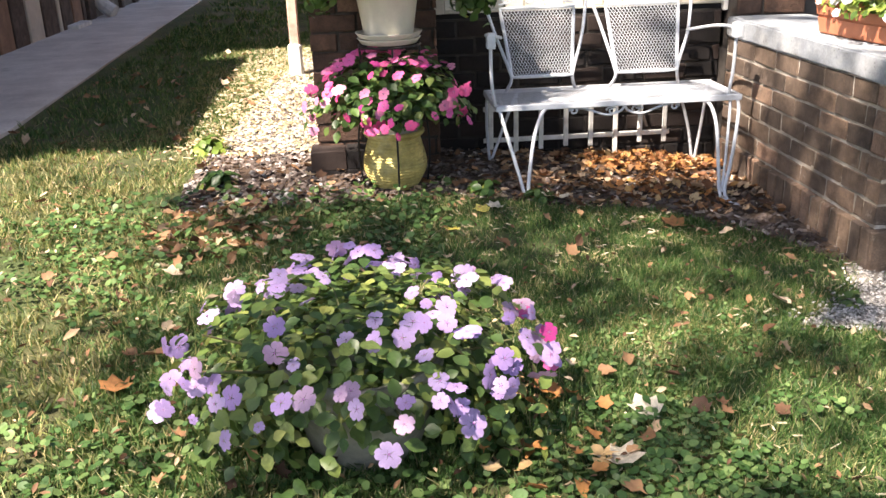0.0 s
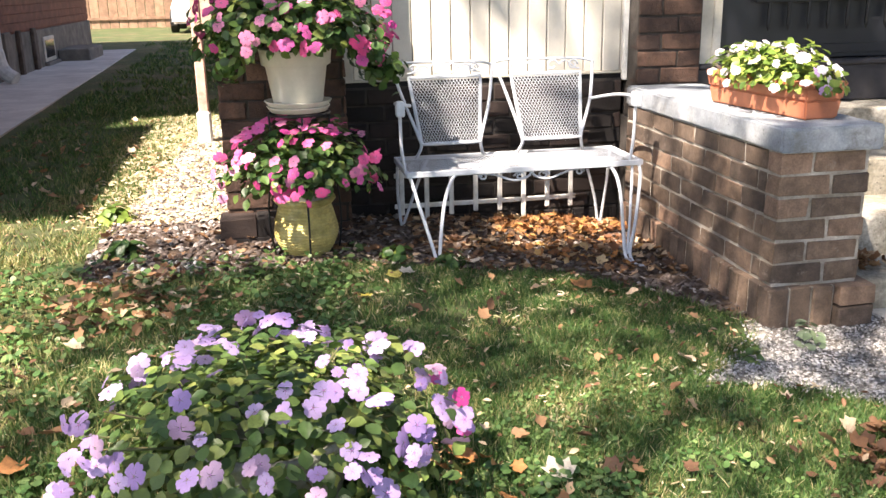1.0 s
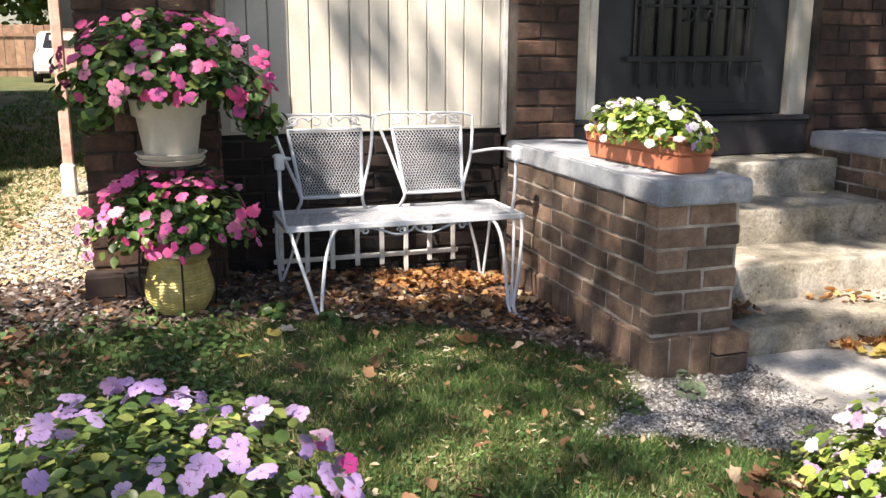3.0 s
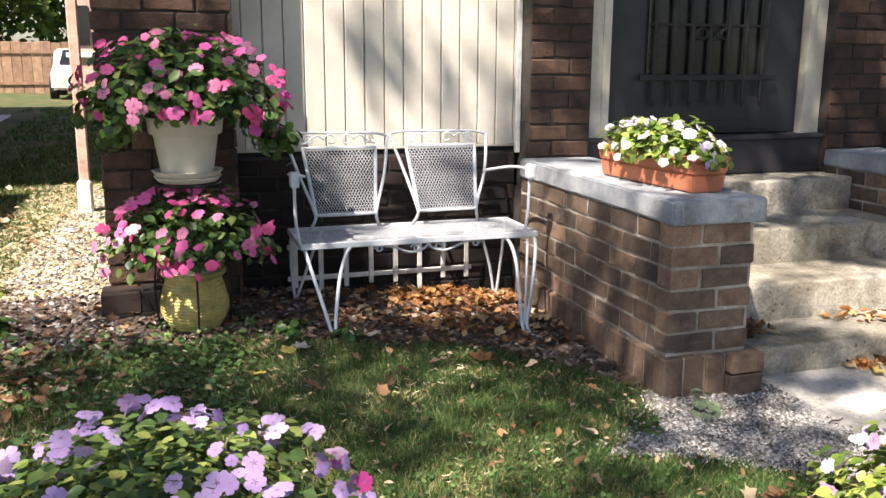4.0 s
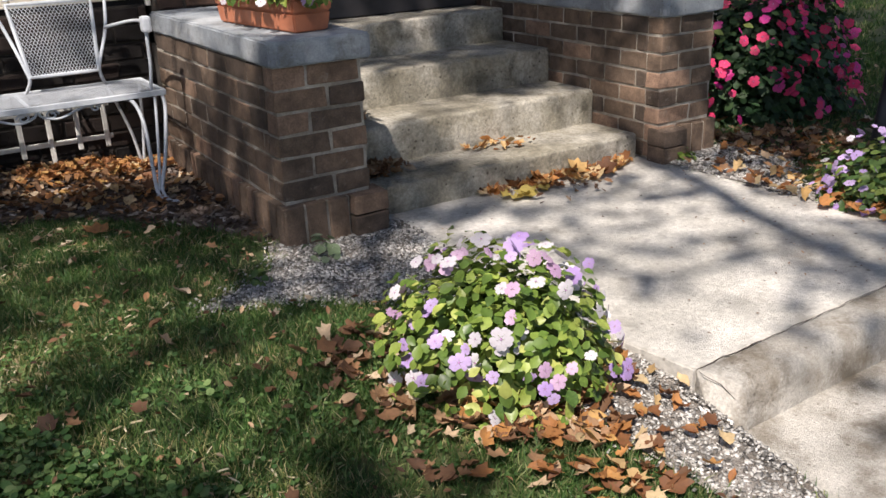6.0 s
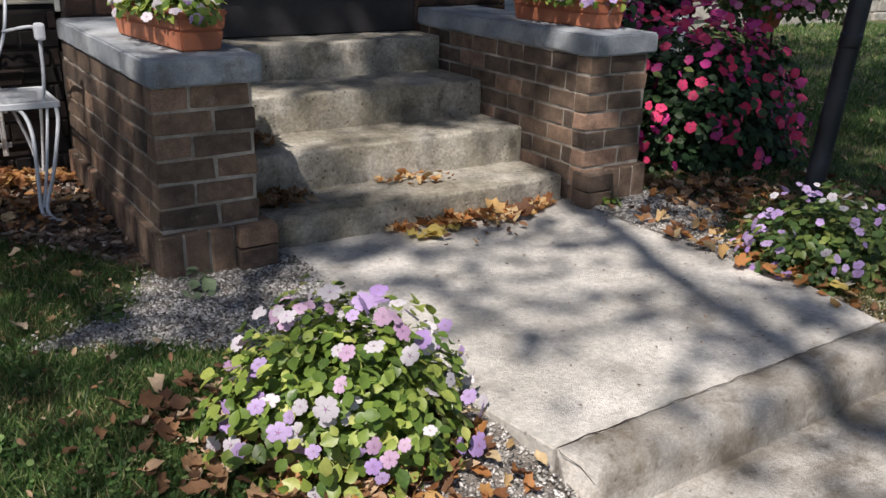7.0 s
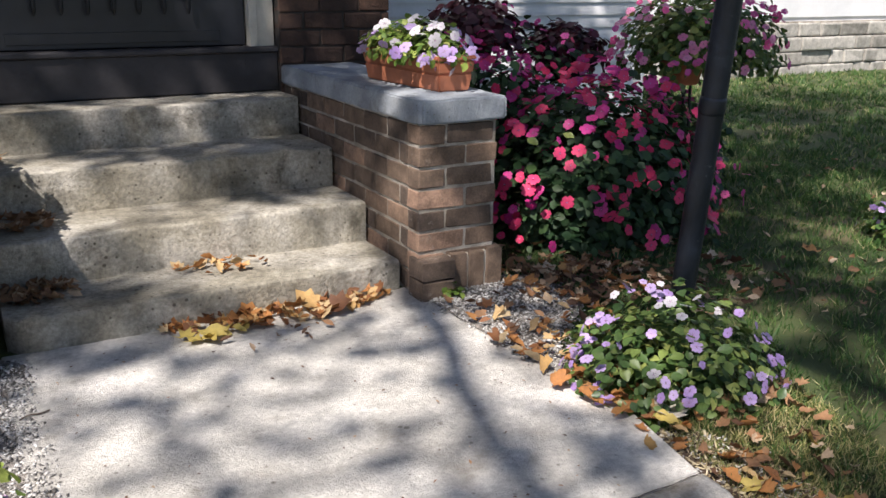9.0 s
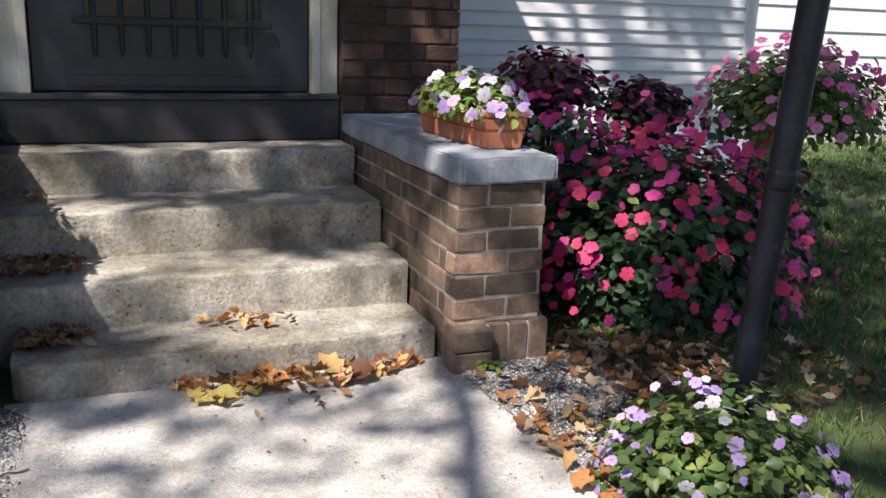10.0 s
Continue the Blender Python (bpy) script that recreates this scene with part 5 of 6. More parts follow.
rod("front_leg", [(1.43, 3.635, SZ - 0.012), (1.49, 3.625, 0.455), (1.515, 3.58, 0.36), (1.5, 3.48, 0.18), (1.49, 3.41, 0.06), (1.515, 3.37, GL(1.5, 3.38) + 0.012)], 0.009)
rod("front_leg", [(1.6, 3.64, SZ - 0.012), (1.585, 3.6, 0.4), (1.54, 3.5, 0.2), (1.5, 3.42, 0.07)], 0.007)
for x, dx in ((0.46, -1), (1.63, 1)):
    rod("rear_leg", [(x, 4.03, SZ - 0.01), (x + 0.0 * dx, 4.06, 0.3), (x - 0.02 * dx, 4.1, GL(x, 4.1))], 0.008)
    rod("rear_leg", [(x - 0.16 * dx, 4.03, SZ - 0.012), (x - 0.12 * dx, 4.05, 0.38), (x - 0.06 * dx, 4.08, 0.2), (x - 0.025 * dx, 4.1, GL(x, 4.1))], 0.008)
# scrollwork under the front edge
for sgn in (-1, 1):
    c = 1.075
    rod("apron_scroll", [(c, 3.64, SZ - 0.02), (c + sgn * 0.02, 3.64, SZ - 0.05), (c + sgn * 0.09, 3.64, SZ - 0.065), (c + sgn * 0.2, 3.64, SZ - 0.03), (c + sgn * 0.3, 3.64, SZ - 0.02)], 0.006)
    part("apron_curl", tube(bmesh.new(), [(c + sgn * (0.06 + 0.03 * (1 - k / 30) * math.cos(k * 0.4)), 3.64, SZ - 0.045 + 0.022 * (1 - k / 30) * math.sin(k * 0.4)) for k in range(22)], 0.005, 6), M["white_iron"], bench, smooth=True)
    part("apron_curl", tube(bmesh.new(), [(c + sgn * (0.25 + 0.022 * (1 - k / 30) * math.cos(k * 0.4)), 3.64, SZ - 0.04 + 0.018 * (1 - k / 30) * math.sin(k * 0.4)) for k in range(20)], 0.005, 6), M["white_iron"], bench, smooth=True)

# white lattice edging behind the bench
trellis = thing("lattice_edging", (1.0, 4.2, 0.08), "low white wooden lattice edging leaning on the dark wall", "trellis")
for zl in (0.36, 0.188):
    part("rail", boxm(0.46, 1.5, 4.195, 4.206, zl - 0.013, zl + 0.013, bevel=0.003), M["white_paint"], trellis)
for i in range(8):
    x = 0.5 + i * 0.138
    part("slat", boxm(x - 0.013, x + 0.013, 4.182, 4.194, 0.14 - (0.1 if i in (1, 5) else 0.0) - 0.005 * (i % 3), 0.395 + 0.006 * (i % 2), bevel=0.003), M["white_paint"], trellis)

# leaning lamp post
pole = thing("lamp_post", (4.66, 1.85, -0.05), "leaning dark-painted round steel post with scuffed paint", "post")
PB, PT = Vector((4.664, 1.864, -0.13)), Vector((4.602, 1.594, 2.51))
part("shaft", tube(bmesh.new(), [PB + (PT - PB) * (i / 12) for i in range(13)], 0.0465, 20), M["pole"], pole, smooth=True)
part("collar", tube(bmesh.new(), [PB + (PT - PB) * 0.355, PB + (PT - PB) * 0.36, PB + (PT - PB) * 0.375, PB + (PT - PB) * 0.38], [0.0465, 0.049, 0.049, 0.0465], 20), M["pole"], pole, smooth=True)

# house downspout past the corner
ds = thing("downspout", (-0.74, 7.0, 0.12), "pinkish-beige square downspout with a white lower elbow", "downspout")
part("pipe", boxm(-0.75, -0.67, 6.96, 7.04, 0.38, 4.5, bevel=0.01), M["pink_metal"], ds)
part("elbow", boxm(-0.77, -0.66, 6.94, 7.06, 0.1, 0.4, bevel=0.015), M["white_paint"], ds, "white plastic elbow")

# ---- distance ----
fence = thing("fence", (-6.0, 32.0, 0.1), "tall tan board fence at the end of the yard", "fence", kind="structure")
for i in range(40):
    x = -14.0 + i * 0.3
    part("board", boxm(x, x + 0.285, 32.0, 32.04, 0.0, 1.75 + 0.02 * (i % 3), bevel=0.01), M["fence_wood"], fence)
for zl in (0.4, 1.4):
    part("rail", boxm(-14, -2, 31.95, 32.0, zl, zl + 0.09), M["fence_wood"], fence)
rear = thing("neighbour_house_rear", (-0.3, 25.0, 0), "pale brick house beyond the yard", "house", kind="structure")
part("wall", boxm(-2.13, 3.5, 25.0, 30.0, 0.0, 4.5), M["pink_metal"], rear)
part("window", boxm(-2.0, -1.6, 24.96, 25.02, 1.6, 2.6), M["glass_dark"], rear)
part("sill", boxm(-2.2, -1.5, 24.9, 25.02, 1.3, 1.42), M["siding"], rear)
car = thing("parked_car", (-1.9, 28.0, 0.1), "white parked car far beyond the yard", "car")
bm = bmesh.new()
side = [(-0.2, 0.3), (-0.2, 0.75), (0.0, 0.85), (0.9, 0.92), (1.4, 1.42), (2.8, 1.46), (3.5, 1.0), (4.2, 0.95), (4.3, 0.7), (4.3, 0.3)]
rows = [[bm.verts.new((xx, 27.0 + a, 0.1 + b)) for a, b in side] for xx in (-2.8, -1.1)]
for j in range(len(side)):
    bm.faces.new((rows[0][j], rows[0][(j + 1) % len(side)], rows[1][(j + 1) % len(side)], rows[1][j]))
bm.faces.new(rows[0])
bm.faces.new(rows[1])
bmesh.ops.bevel(bm, geom=bm.edges[:], offset=0.06, segments=2, affect="EDGES")
part("body", bm, M["car_white"], car)
bm = bmesh.new()
v = [bm.verts.new(p) for p in ((-2.65, 27.93, 1.05), (-1.25, 27.93, 1.05), (-1.35, 28.34, 1.48), (-2.55, 28.34, 1.48))]
bm.faces.new(v)
bmesh.ops.translate(bm, verts=bm.verts, vec=(0, -0.03, 0.03))
part("windscreen", bm, M["glass_dark"], car)
for xx in (-2.8, -1.1):
    for yy in (27.7, 30.4):
        bm = bmesh.new()
        bmesh.ops.create_cone(bm, cap_ends=True, segments=20, radius1=0.33, radius2=0.33, depth=0.2, matrix=pose(xx, yy, 0.43, 0, 90, 0))
        part("wheel", bm, M["rubber"], car)


def tree(at, height, spread, clumps, per, leaf, seed, label, group="", crown_at=None, trunk_r=0.2, keep=None, flat=0.5, clump=(0.25, 0.25, 0.2), boughs=(), taper=0.04):
    """A tapered trunk with limbs and a gappy crown of leaf clumps."""
    g = np.random.default_rng(seed)
    ob = thing("tree", (*at, 0), label, "tree", group)
    cx, cy, cz = crown_at or (at[0], at[1], height * 0.68)
    bm = bmesh.new()
    tube(bm, smooth_line([(at[0], at[1], -0.2), (at[0] + 0.05, at[1], height * 0.2), (at[0] * 0.7 + cx * 0.3, at[1] * 0.7 + cy * 0.3, height * 0.4), (cx, cy, cz)], 5), [trunk_r * (1 - taper * i) for i in range(16)], 10)
    part("trunk", bm, M["bark"], ob, smooth=True)
    C = []
    while len(C) < clumps:
        d = g.normal(0, 1, 3)
        d /= np.linalg.norm(d)
        p = np.array([cx, cy, cz]) + d * np.array([spread, spread, spread * flat]) * g.uniform(0.05, 1.0) ** 0.5
        if keep is None or g.random() < keep(p):
            C.append(p)
    fork = Vector((at[0] * 0.7 + cx * 0.3, at[1] * 0.7 + cy * 0.3, height * 0.4))
    ends = [(Vector(p), 0.17) for p in C[::40]]
    for q, w in ends:
        bm = bmesh.new()
        tube(bm, smooth_line([fork, fork.lerp(q, 0.35) + Vector((g.normal(0, 0.3), g.normal(0, 0.3), 0.35)), fork.lerp(q, 0.7) + Vector((g.normal(0, 0.35), g.normal(0, 0.35), 0.1)), q], 4), [max(0.008, trunk_r * w * (1 - i / 13)) for i in range(13)], 5)
        part("limb", bm, M["bark"], ob)
    for way, r in boughs:
        line = smooth_line([fork, *way], 5)
        part("limb", tube(bmesh.new(), line, [r * (1 - 0.5 * i / len(line)) for i in range(len(line))], 8), M["bark"], ob)
    C = np.repeat(np.array(C), per, axis=0)
    P = C + g.normal(0, 1, C.shape) * np.array(clump)
    if keep is not None:
        thin = np.array([keep(q) for q in P])
        P = P[g.random(len(P)) > np.where(thin < 0.05, 0.9, np.where(thin < 0.1, 0.3, 0.0))]
    N = g.normal(0, 1, P.shape) + np.array([0, 0, 0.8])
    scatter("crown", LEAF, P, N, g.uniform(0.7, 1.3, len(P)) * leaf, M["tree_leaf"], ob)
    return ob


for k, (tx, ty, hh, sp) in enumerate(((-7.0, 38.0, 9.0, 4.0), (-1.5, 40.0, 10.0, 4.5), (-13.0, 40.0, 11.0, 5.0), (5.0, 44.0, 10.0, 4.5))):
    tree((tx, ty), hh, sp, 110, 40, 0.35, 200 + k, "leafy green tree far beyond the yard", "far trees", trunk_r=0.25, flat=0.75, crown_at=(tx, ty, 4.2), clump=(0.3, 0.3, 0.3))

# shade trees between the sun and the garden
def shade_map(p):
    """How leafy the crown is, by where its shadow falls on the garden."""
    x, y = p[0] + 0.58 * p[2], p[1] + 0.48 * p[2]
    k = 0.45
    if 0.72 < x < 1.75 and 4.62 < y < 5.6:
        k = 0.03
    elif -1.05 < x < -0.2 and 3.5 <= y < 4.0:
        k = 0.3
    elif 0.25 < x < 1.05 and 3.4 < y < 4.1:
        k = 0.2
    elif 1.85 < x < 2.5 and 2.55 < y < 3.0:
        k = 0.6
    elif 4.05 < x < 4.4 and 2.6 < y < 4.3:
        k = 0.4
    elif 2.2 < x < 2.95 and 3.15 < y < 3.95 or 4.4 < x < 4.8 and 3.2 < y < 3.9:
        k = 0.04
    elif -1.0 < x < 0.2 and 2.7 < y < 3.5:
        k = 0.28
    elif x < -0.5 or x < 0 and y > 3.0:
        k = 0.03 if y > 3.4 else 0.07
    elif 1.5 < x < 2.3 and 1.85 <= y < 2.6:
        k = 0.17
    elif -0.45 < x < 0.45 and 1.2 < y < 2.1:
        k = 0.2
    elif x < 0.5 and y < 2.4:
        k = 0.1
    elif -0.2 < x < 0.9 and 4.25 < y < 4.9:
        k = 0.85
    elif 1.05 < x < 1.75 and 3.7 < y < 4.3:
        k = 0.04
    elif 0.9 < x < 2.3 and 4.0 < y < 4.6:
        k = 0.17
    elif 0.8 < x <= 3.1 and 4.6 <= y < 5.6:
        k = 0.12
    elif 3.1 < x < 5.3 and 4.55 < y < 5.6:
        k = 0.75
    elif 1.45 < x < 2.6 and -0.4 < y < 1.85 or 2.6 <= x < 4.1 and -0.4 < y < 0.9:
        k = 0.03 if x < 2.5 else 0.07
    elif 2.1 < x < 3.0 and 3.0 < y < 4.0:
        k = 0.2
    elif 3.85 < x < 5.2 and 0.2 < y < 2.3:
        k = 0.09
    elif 0.2 < x < 1.5 and 0.4 < y < 2.0:
        k = 0.1
    elif 4.5 < x < 6.8 and 3.0 <= y < 4.6:
        k = 0.45
    elif 2.5 < x < 3.9 and 4.12 < y < 4.56:
        k = 0.05
    elif 2.2 < x < 4.3 and 2.8 <= y < 4.6:
        k = 0.32
    elif 2.2 < x < 4.3 and y < 2.8:
        k = 0.2 if x < 3.2 else 0.05
    elif 6.2 < x < 7.2 and 1.5 < y < 2.6:
        k = 0.08
    elif x > 4.6 and y < 3.0 or x > 6.6:
        k = 0.72
    elif 0.4 < x < 2.3 and 1.7 < y < 3.3:
        k = 0.26
    return k


H = 9.0
OFF = Vector((-0.58 * H, -0.48 * H, H))
BOUGH = [Vector((3.62, 2.35, 1.2)) + OFF, Vector((3.56, 1.9, 0.2)) + OFF, Vector((3.42, 1.2, 0)) + OFF, Vector((3.3, 0.5, 0)) + OFF, Vector((3.2, -0.3, 0.2)) + OFF]
TWIG = [Vector((2.0, 1.9, 0)) + OFF, Vector((2.7, 1.45, 0)) + OFF, Vector((3.4, 1.35, 0)) + OFF]
SHADE = dict(keep=shade_map, flat=0.22, clump=(0.32, 0.17, 0.16), taper=0.062)
tree((-7.0, -6.5), 10.5, 4.9, 170, 84, 0.12, 300, "tall leafy maple shading the front garden", "shade trees", crown_at=(-3.6, -1.9, H), boughs=[(TWIG, 0.035)], **SHADE)
tree((4.5, -7.5), 10.5, 4.7, 170, 84, 0.12, 301, "tall leafy maple shading the front garden", "shade trees", crown_at=(1.3, -1.9, H), boughs=[(BOUGH, 0.075)], **SHADE)
tree((9.0, -6.5), 10.5, 4.8, 270, 84, 0.13, 302, "tall leafy maple shading the front garden", "shade trees", crown_at=(5.2, -1.6, H), **SHADE)

# ---- loose matter on the ground ----


def inside(outline, X, Y):
    c = np.zeros(len(X), bool)
    n = len(outline)
    for i in range(n):
        (xa, ya), (xb, yb) = outline[i], outline[(i + 1) % n]
        c ^= ((ya > Y) != (yb > Y)) & (X < (xb - xa) * (Y - ya) / (yb - ya + 1e-12) + xa)
    return c


def spots(n, x0, x1, y0, y1, ok):
    out = np.zeros((0, 2))
    while len(out) < n:
        p = np.column_stack([rng.uniform(x0, x1, n * 2), rng.uniform(y0, y1, n * 2)])
        out = np.vstack([out, p[ok(p[:, 0], p[:, 1])]])
    return out[:n]


PAVED = [(2.26, 2.72), (2.3, 0.7), (2.45, -3.5), (4.1, -3.5), (3.98, 1.5), (3.9, 2.0), (3.88, 2.72)]


def lawn_ok(X, Y):
    bad = inside(MULCH, X, Y) | inside(GRAVEL_A, X, Y) | inside(GRAVEL_B, X, Y) | inside(PAVED, X, Y) | inside(GRAVEL_C, X, Y)
    bad |= ((X > -0.45) & (Y > 4.0) & (X < 4.5)) | ((X > 1.75) & (X < 4.3) & (Y > 2.55)) | (((X - 5.3) / 0.8) ** 2 + ((Y - 3.3) / 0.6) ** 2 < 1)
    bad |= (X < -2.4) & (Y < 21) | ((X > 4.2) & (Y > 5.3) & (X < 7.6))
    return ~bad


def patchy(X, Y, s=1.4, lo=-0.35):
    v = np.sin(X * s * 2.1 + 1.3 * np.sin(Y * s * 1.7)) * np.sin(Y * s * 2.6 + 1.1 * np.sin(X * s * 2.3))
    return v > lo + rng.uniform(-0.5, 0.5, len(X))


def blades(n, x0, x1, y0, y1, h, w, label, material="blade", lo=-0.5):
    each = 9
    n = n // each * each
    c = spots(n // each, x0, x1, y0, y1, lambda X, Y: lawn_ok(X, Y) & patchy(X, Y, 1.4 if lo < 0 else 2.3, lo))
    off = rng.normal(0, 0.42 * h, (n, 2))
    p = np.repeat(c, each, axis=0) + off
    lean = unit_up(n, 0.4)
    lean[:, :2] += off / h * 0.6
    st = np.column_stack([np.full(n, w), rng.uniform(0.4, 1.6, n), np.ones(n)])
    hs = rng.uniform(0.5, 1.25, n) * h * np.repeat(rng.uniform(0.7, 1.3, n // each), each)
    st[:, 0] = w / hs
    scatter("grass", BLADE, on_ground(p, -0.002), lean, hs, M[material], stretch=st, label=label)


blades(112000, -1.0, 2.3, 0.4, 4.2, 0.04, 0.0033, "short mown green grass")
blades(36000, -1.0, 2.3, 0.4, 4.2, 0.034, 0.0033, "short mown green grass", lo=-2.0)
blades(23000, -2.3, -0.4, 1.0, 4.9, 0.046, 0.005, "short sun-bleached grass with straw", "straw_blade")
blades(13000, 0.1, 1.7, 0.5, 2.2, 0.033, 0.0032, "dry straw-coloured grass", "straw_blade", 0.25)
blades(8000, -0.6, 2.2, 1.5, 3.4, 0.032, 0.0038, "dry straw-coloured grass", "straw_blade", 0.25)
blades(6000, -2.3, -0.4, 0.5, 4.9, 0.046, 0.005, "short green grass")
blades(9000, -1.5, -0.45, 4.6, 9.0, 0.04, 0.006, "bleached straw-like grass beside the house", "straw_blade")
blades(16000, -2.45, -0.5, 4.6, 10.0, 0.05, 0.006, "short grass beside the house", lo=-0.9)
blades(9000, -2.9, -0.5, 9.0, 22.0, 0.07, 0.014, "grass of the side yard")
blades(64000, 3.95, 8.2, -0.4, 5.4, 0.042, 0.005, "short green grass of the right-hand lawn", lo=-1.1)
blades(30000, 6.5, 14.5, 2.0, 8.3, 0.06, 0.012, "grass towards the neighbouring house", lo=-1.1)

n = 2200
p = spots(n, -1.0, 2.2, 0.6, 3.6, lambda X, Y: lawn_ok(X, Y) & patchy(X, Y, 2.3, 0.3 - 0.5 * (Y > 2.5)))
scatter("dry_thatch", CHIP, on_ground(p, 0.012) + np.column_stack([np.zeros((n, 2)), rng.uniform(0, 0.015, n)]), unit_up(n, 0.4), rng.uniform(0.012, 0.034, n), M["straw_chip"], stretch=np.column_stack([np.ones(n), rng.uniform(0.15, 0.5, n), np.full(n, 0.4)]), label="dry thatch and straw lying in the lawn")

n = 5200
p = spots(n, -1.9, 0.7, 0.5, 3.3, lambda X, Y: lawn_ok(X, Y) & ((X < 0.1) | (Y < 1.5)) & patchy(X, Y, 2.0, -0.1))
scatter("ground_ivy", CLOVER, on_ground(p, 0.012) + np.column_stack([np.zeros((n, 2)), rng.uniform(0, 0.03, n)]), unit_up(n, 0.35), rng.uniform(0.014, 0.034, n), M["weed"], label="low round-leaved weeds growing in the lawn")
n = 2600
p = spots(n, 0.3, 2.2, 0.4, 2.4, lambda X, Y: lawn_ok(X, Y) & patchy(X, Y, 1.6, 0.2))
scatter("clover", CLOVER, on_ground(p, 0.012) + np.column_stack([np.zeros((n, 2)), rng.uniform(0, 0.02, n)]), unit_up(n, 0.35), rng.uniform(0.009, 0.02, n), M["weed"], label="clover leaves in the lawn")
n = 2600
p = spots(n, -0.1, 1.1, 0.3, 1.5, lambda X, Y: lawn_ok(X, Y) & patchy(X, Y, 2.6, 0.0))
scatter("clover", CLOVER, on_ground(p, 0.02) + np.column_stack([np.zeros((n, 2)), rng.uniform(0, 0.02, n)]), unit_up(n, 0.35), rng.uniform(0.014, 0.03, n), M["weed"], label="patches of broad clover in the lawn")
n = 1000
p = spots(n, -1.6, 0.2, 2.7, 3.6, lambda X, Y: (Y > 2.6 + 0.2 * np.sin(3 * X)))
scatter("ground_ivy", CLOVER, on_ground(p, 0.02) + np.column_stack([np.zeros((n, 2)), rng.uniform(0, 0.04, n)]), unit_up(n, 0.4), rng.uniform(0.016, 0.04, n), M["weed"], label="broad weeds along the edge of the mulch")

# mulch chips, pale at the corner of the house
n = 5200
p = spots(n, -1.1, 1.8, 2.6, 8.0, lambda X, Y: inside(MULCH, X, Y))
scatter("mulch_chips", CHIP, on_ground(p, 0.014), unit_up(n, 0.35), rng.uniform(0.018, 0.05, n), M["chip"], label="grey-brown wood chips")
n = 1500
p = spots(n, -1.1, -0.4, 3.25, 8.0, lambda X, Y: inside(MULCH, X, Y) & ((((X + 0.75) / 0.22) ** 2 + ((Y - 3.45) / 0.16) ** 2 < 1) | (Y > 4.3) | (rng.random(len(X)) < 0.12)))
scatter("pale_stones", ROCK, on_ground(p, 0.018), unit_up(n, 0.4), rng.uniform(0.015, 0.036, n), M["pebble"], label="pale stone chips by the house corner")
n = 4200
p = spots(n, -1.35, -0.42, 4.3, 8.6, lambda X, Y: X > -0.95 - 0.4 * rng.random(len(X)))
scatter("straw_litter", CHIP, on_ground(p, 0.02), unit_up(n, 0.35), rng.uniform(0.02, 0.05, n), M["straw_chip"], stretch=np.column_stack([np.ones(n), rng.uniform(0.25, 0.8, n), np.ones(n)]), label="sun-bleached straw and leaf scraps along the house")
n = 2600
p = spots(n, 3.87, 4.5, -0.35, 1.2, lambda X, Y: inside(GRAVEL_C, X, Y))
scatter("dry_thatch", CHIP, on_ground(p, 0.016), unit_up(n, 0.45), rng.uniform(0.012, 0.04, n), M["straw_chip"], stretch=np.column_stack([np.ones(n), rng.uniform(0.15, 0.5, n), np.full(n, 0.4)]), label="dry thatch beside the lower walk")
n = 15000
p = spots(n, 3.89, 4.6, -0.4, 1.35, lambda X, Y: (X > 3.98 - 0.1 * (Y < 0.8)) & patchy(X, Y, 3.0, -1.0))
hs = rng.uniform(0.018, 0.045, n)
scatter("grass", BLADE, on_ground(p, 0.008), unit_up(n, 0.55), hs, M["straw_blade"], stretch=np.column_stack([0.004 / hs, rng.uniform(0.4, 1.6, n), np.ones(n)]), label="thin dry grass beside the lower walk")
for outline, n in ((GRAVEL_A, 13000), (GRAVEL_B, 3600), (GRAVEL_C, 1300)):
    xs, ys = [q[0] for q in outline], [q[1] for q in outline]
    p = spots(n, min(xs), max(xs), min(ys), max(ys), lambda X, Y: inside(outline, X, Y))
    p = p + rng.normal(0, 0.03, p.shape)
    scatter("gravel", ROCK, on_ground(p, 0.016), unit_up(n, 0.5), rng.uniform(0.005, 0.018, n), M["pebble"], stretch=np.column_stack([rng.uniform(0.9, 1.6, n), rng.uniform(0.5, 1.0, n), rng.uniform(0.35, 0.9, n)]), label="loose pale crushed gravel")


def litter(n, x0, x1, y0, y1, size, material, label, ok=None, lift=0.02, tilt=0.35, form=None, z=None):
    p = spots(n, x0, x1, y0, y1, ok or (lambda X, Y: np.ones(len(X), bool)))
    P = on_ground(p, lift) if z is None else np.column_stack([p, np.full(n, z)])
    P[:, 2] += rng.uniform(0, 0.02, n)
    forms = [MAPLE] + RAGGED + RAGGED + [CURL, CURL] if form is None else [form]
    for k, f in enumerate(forms):
        Q = P[k::len(forms)]
        scatter("fallen_leaves", f, Q, unit_up(len(Q), tilt), rng.uniform(0.55, 1.15, len(Q)) * size, material, label=label, smooth=True)


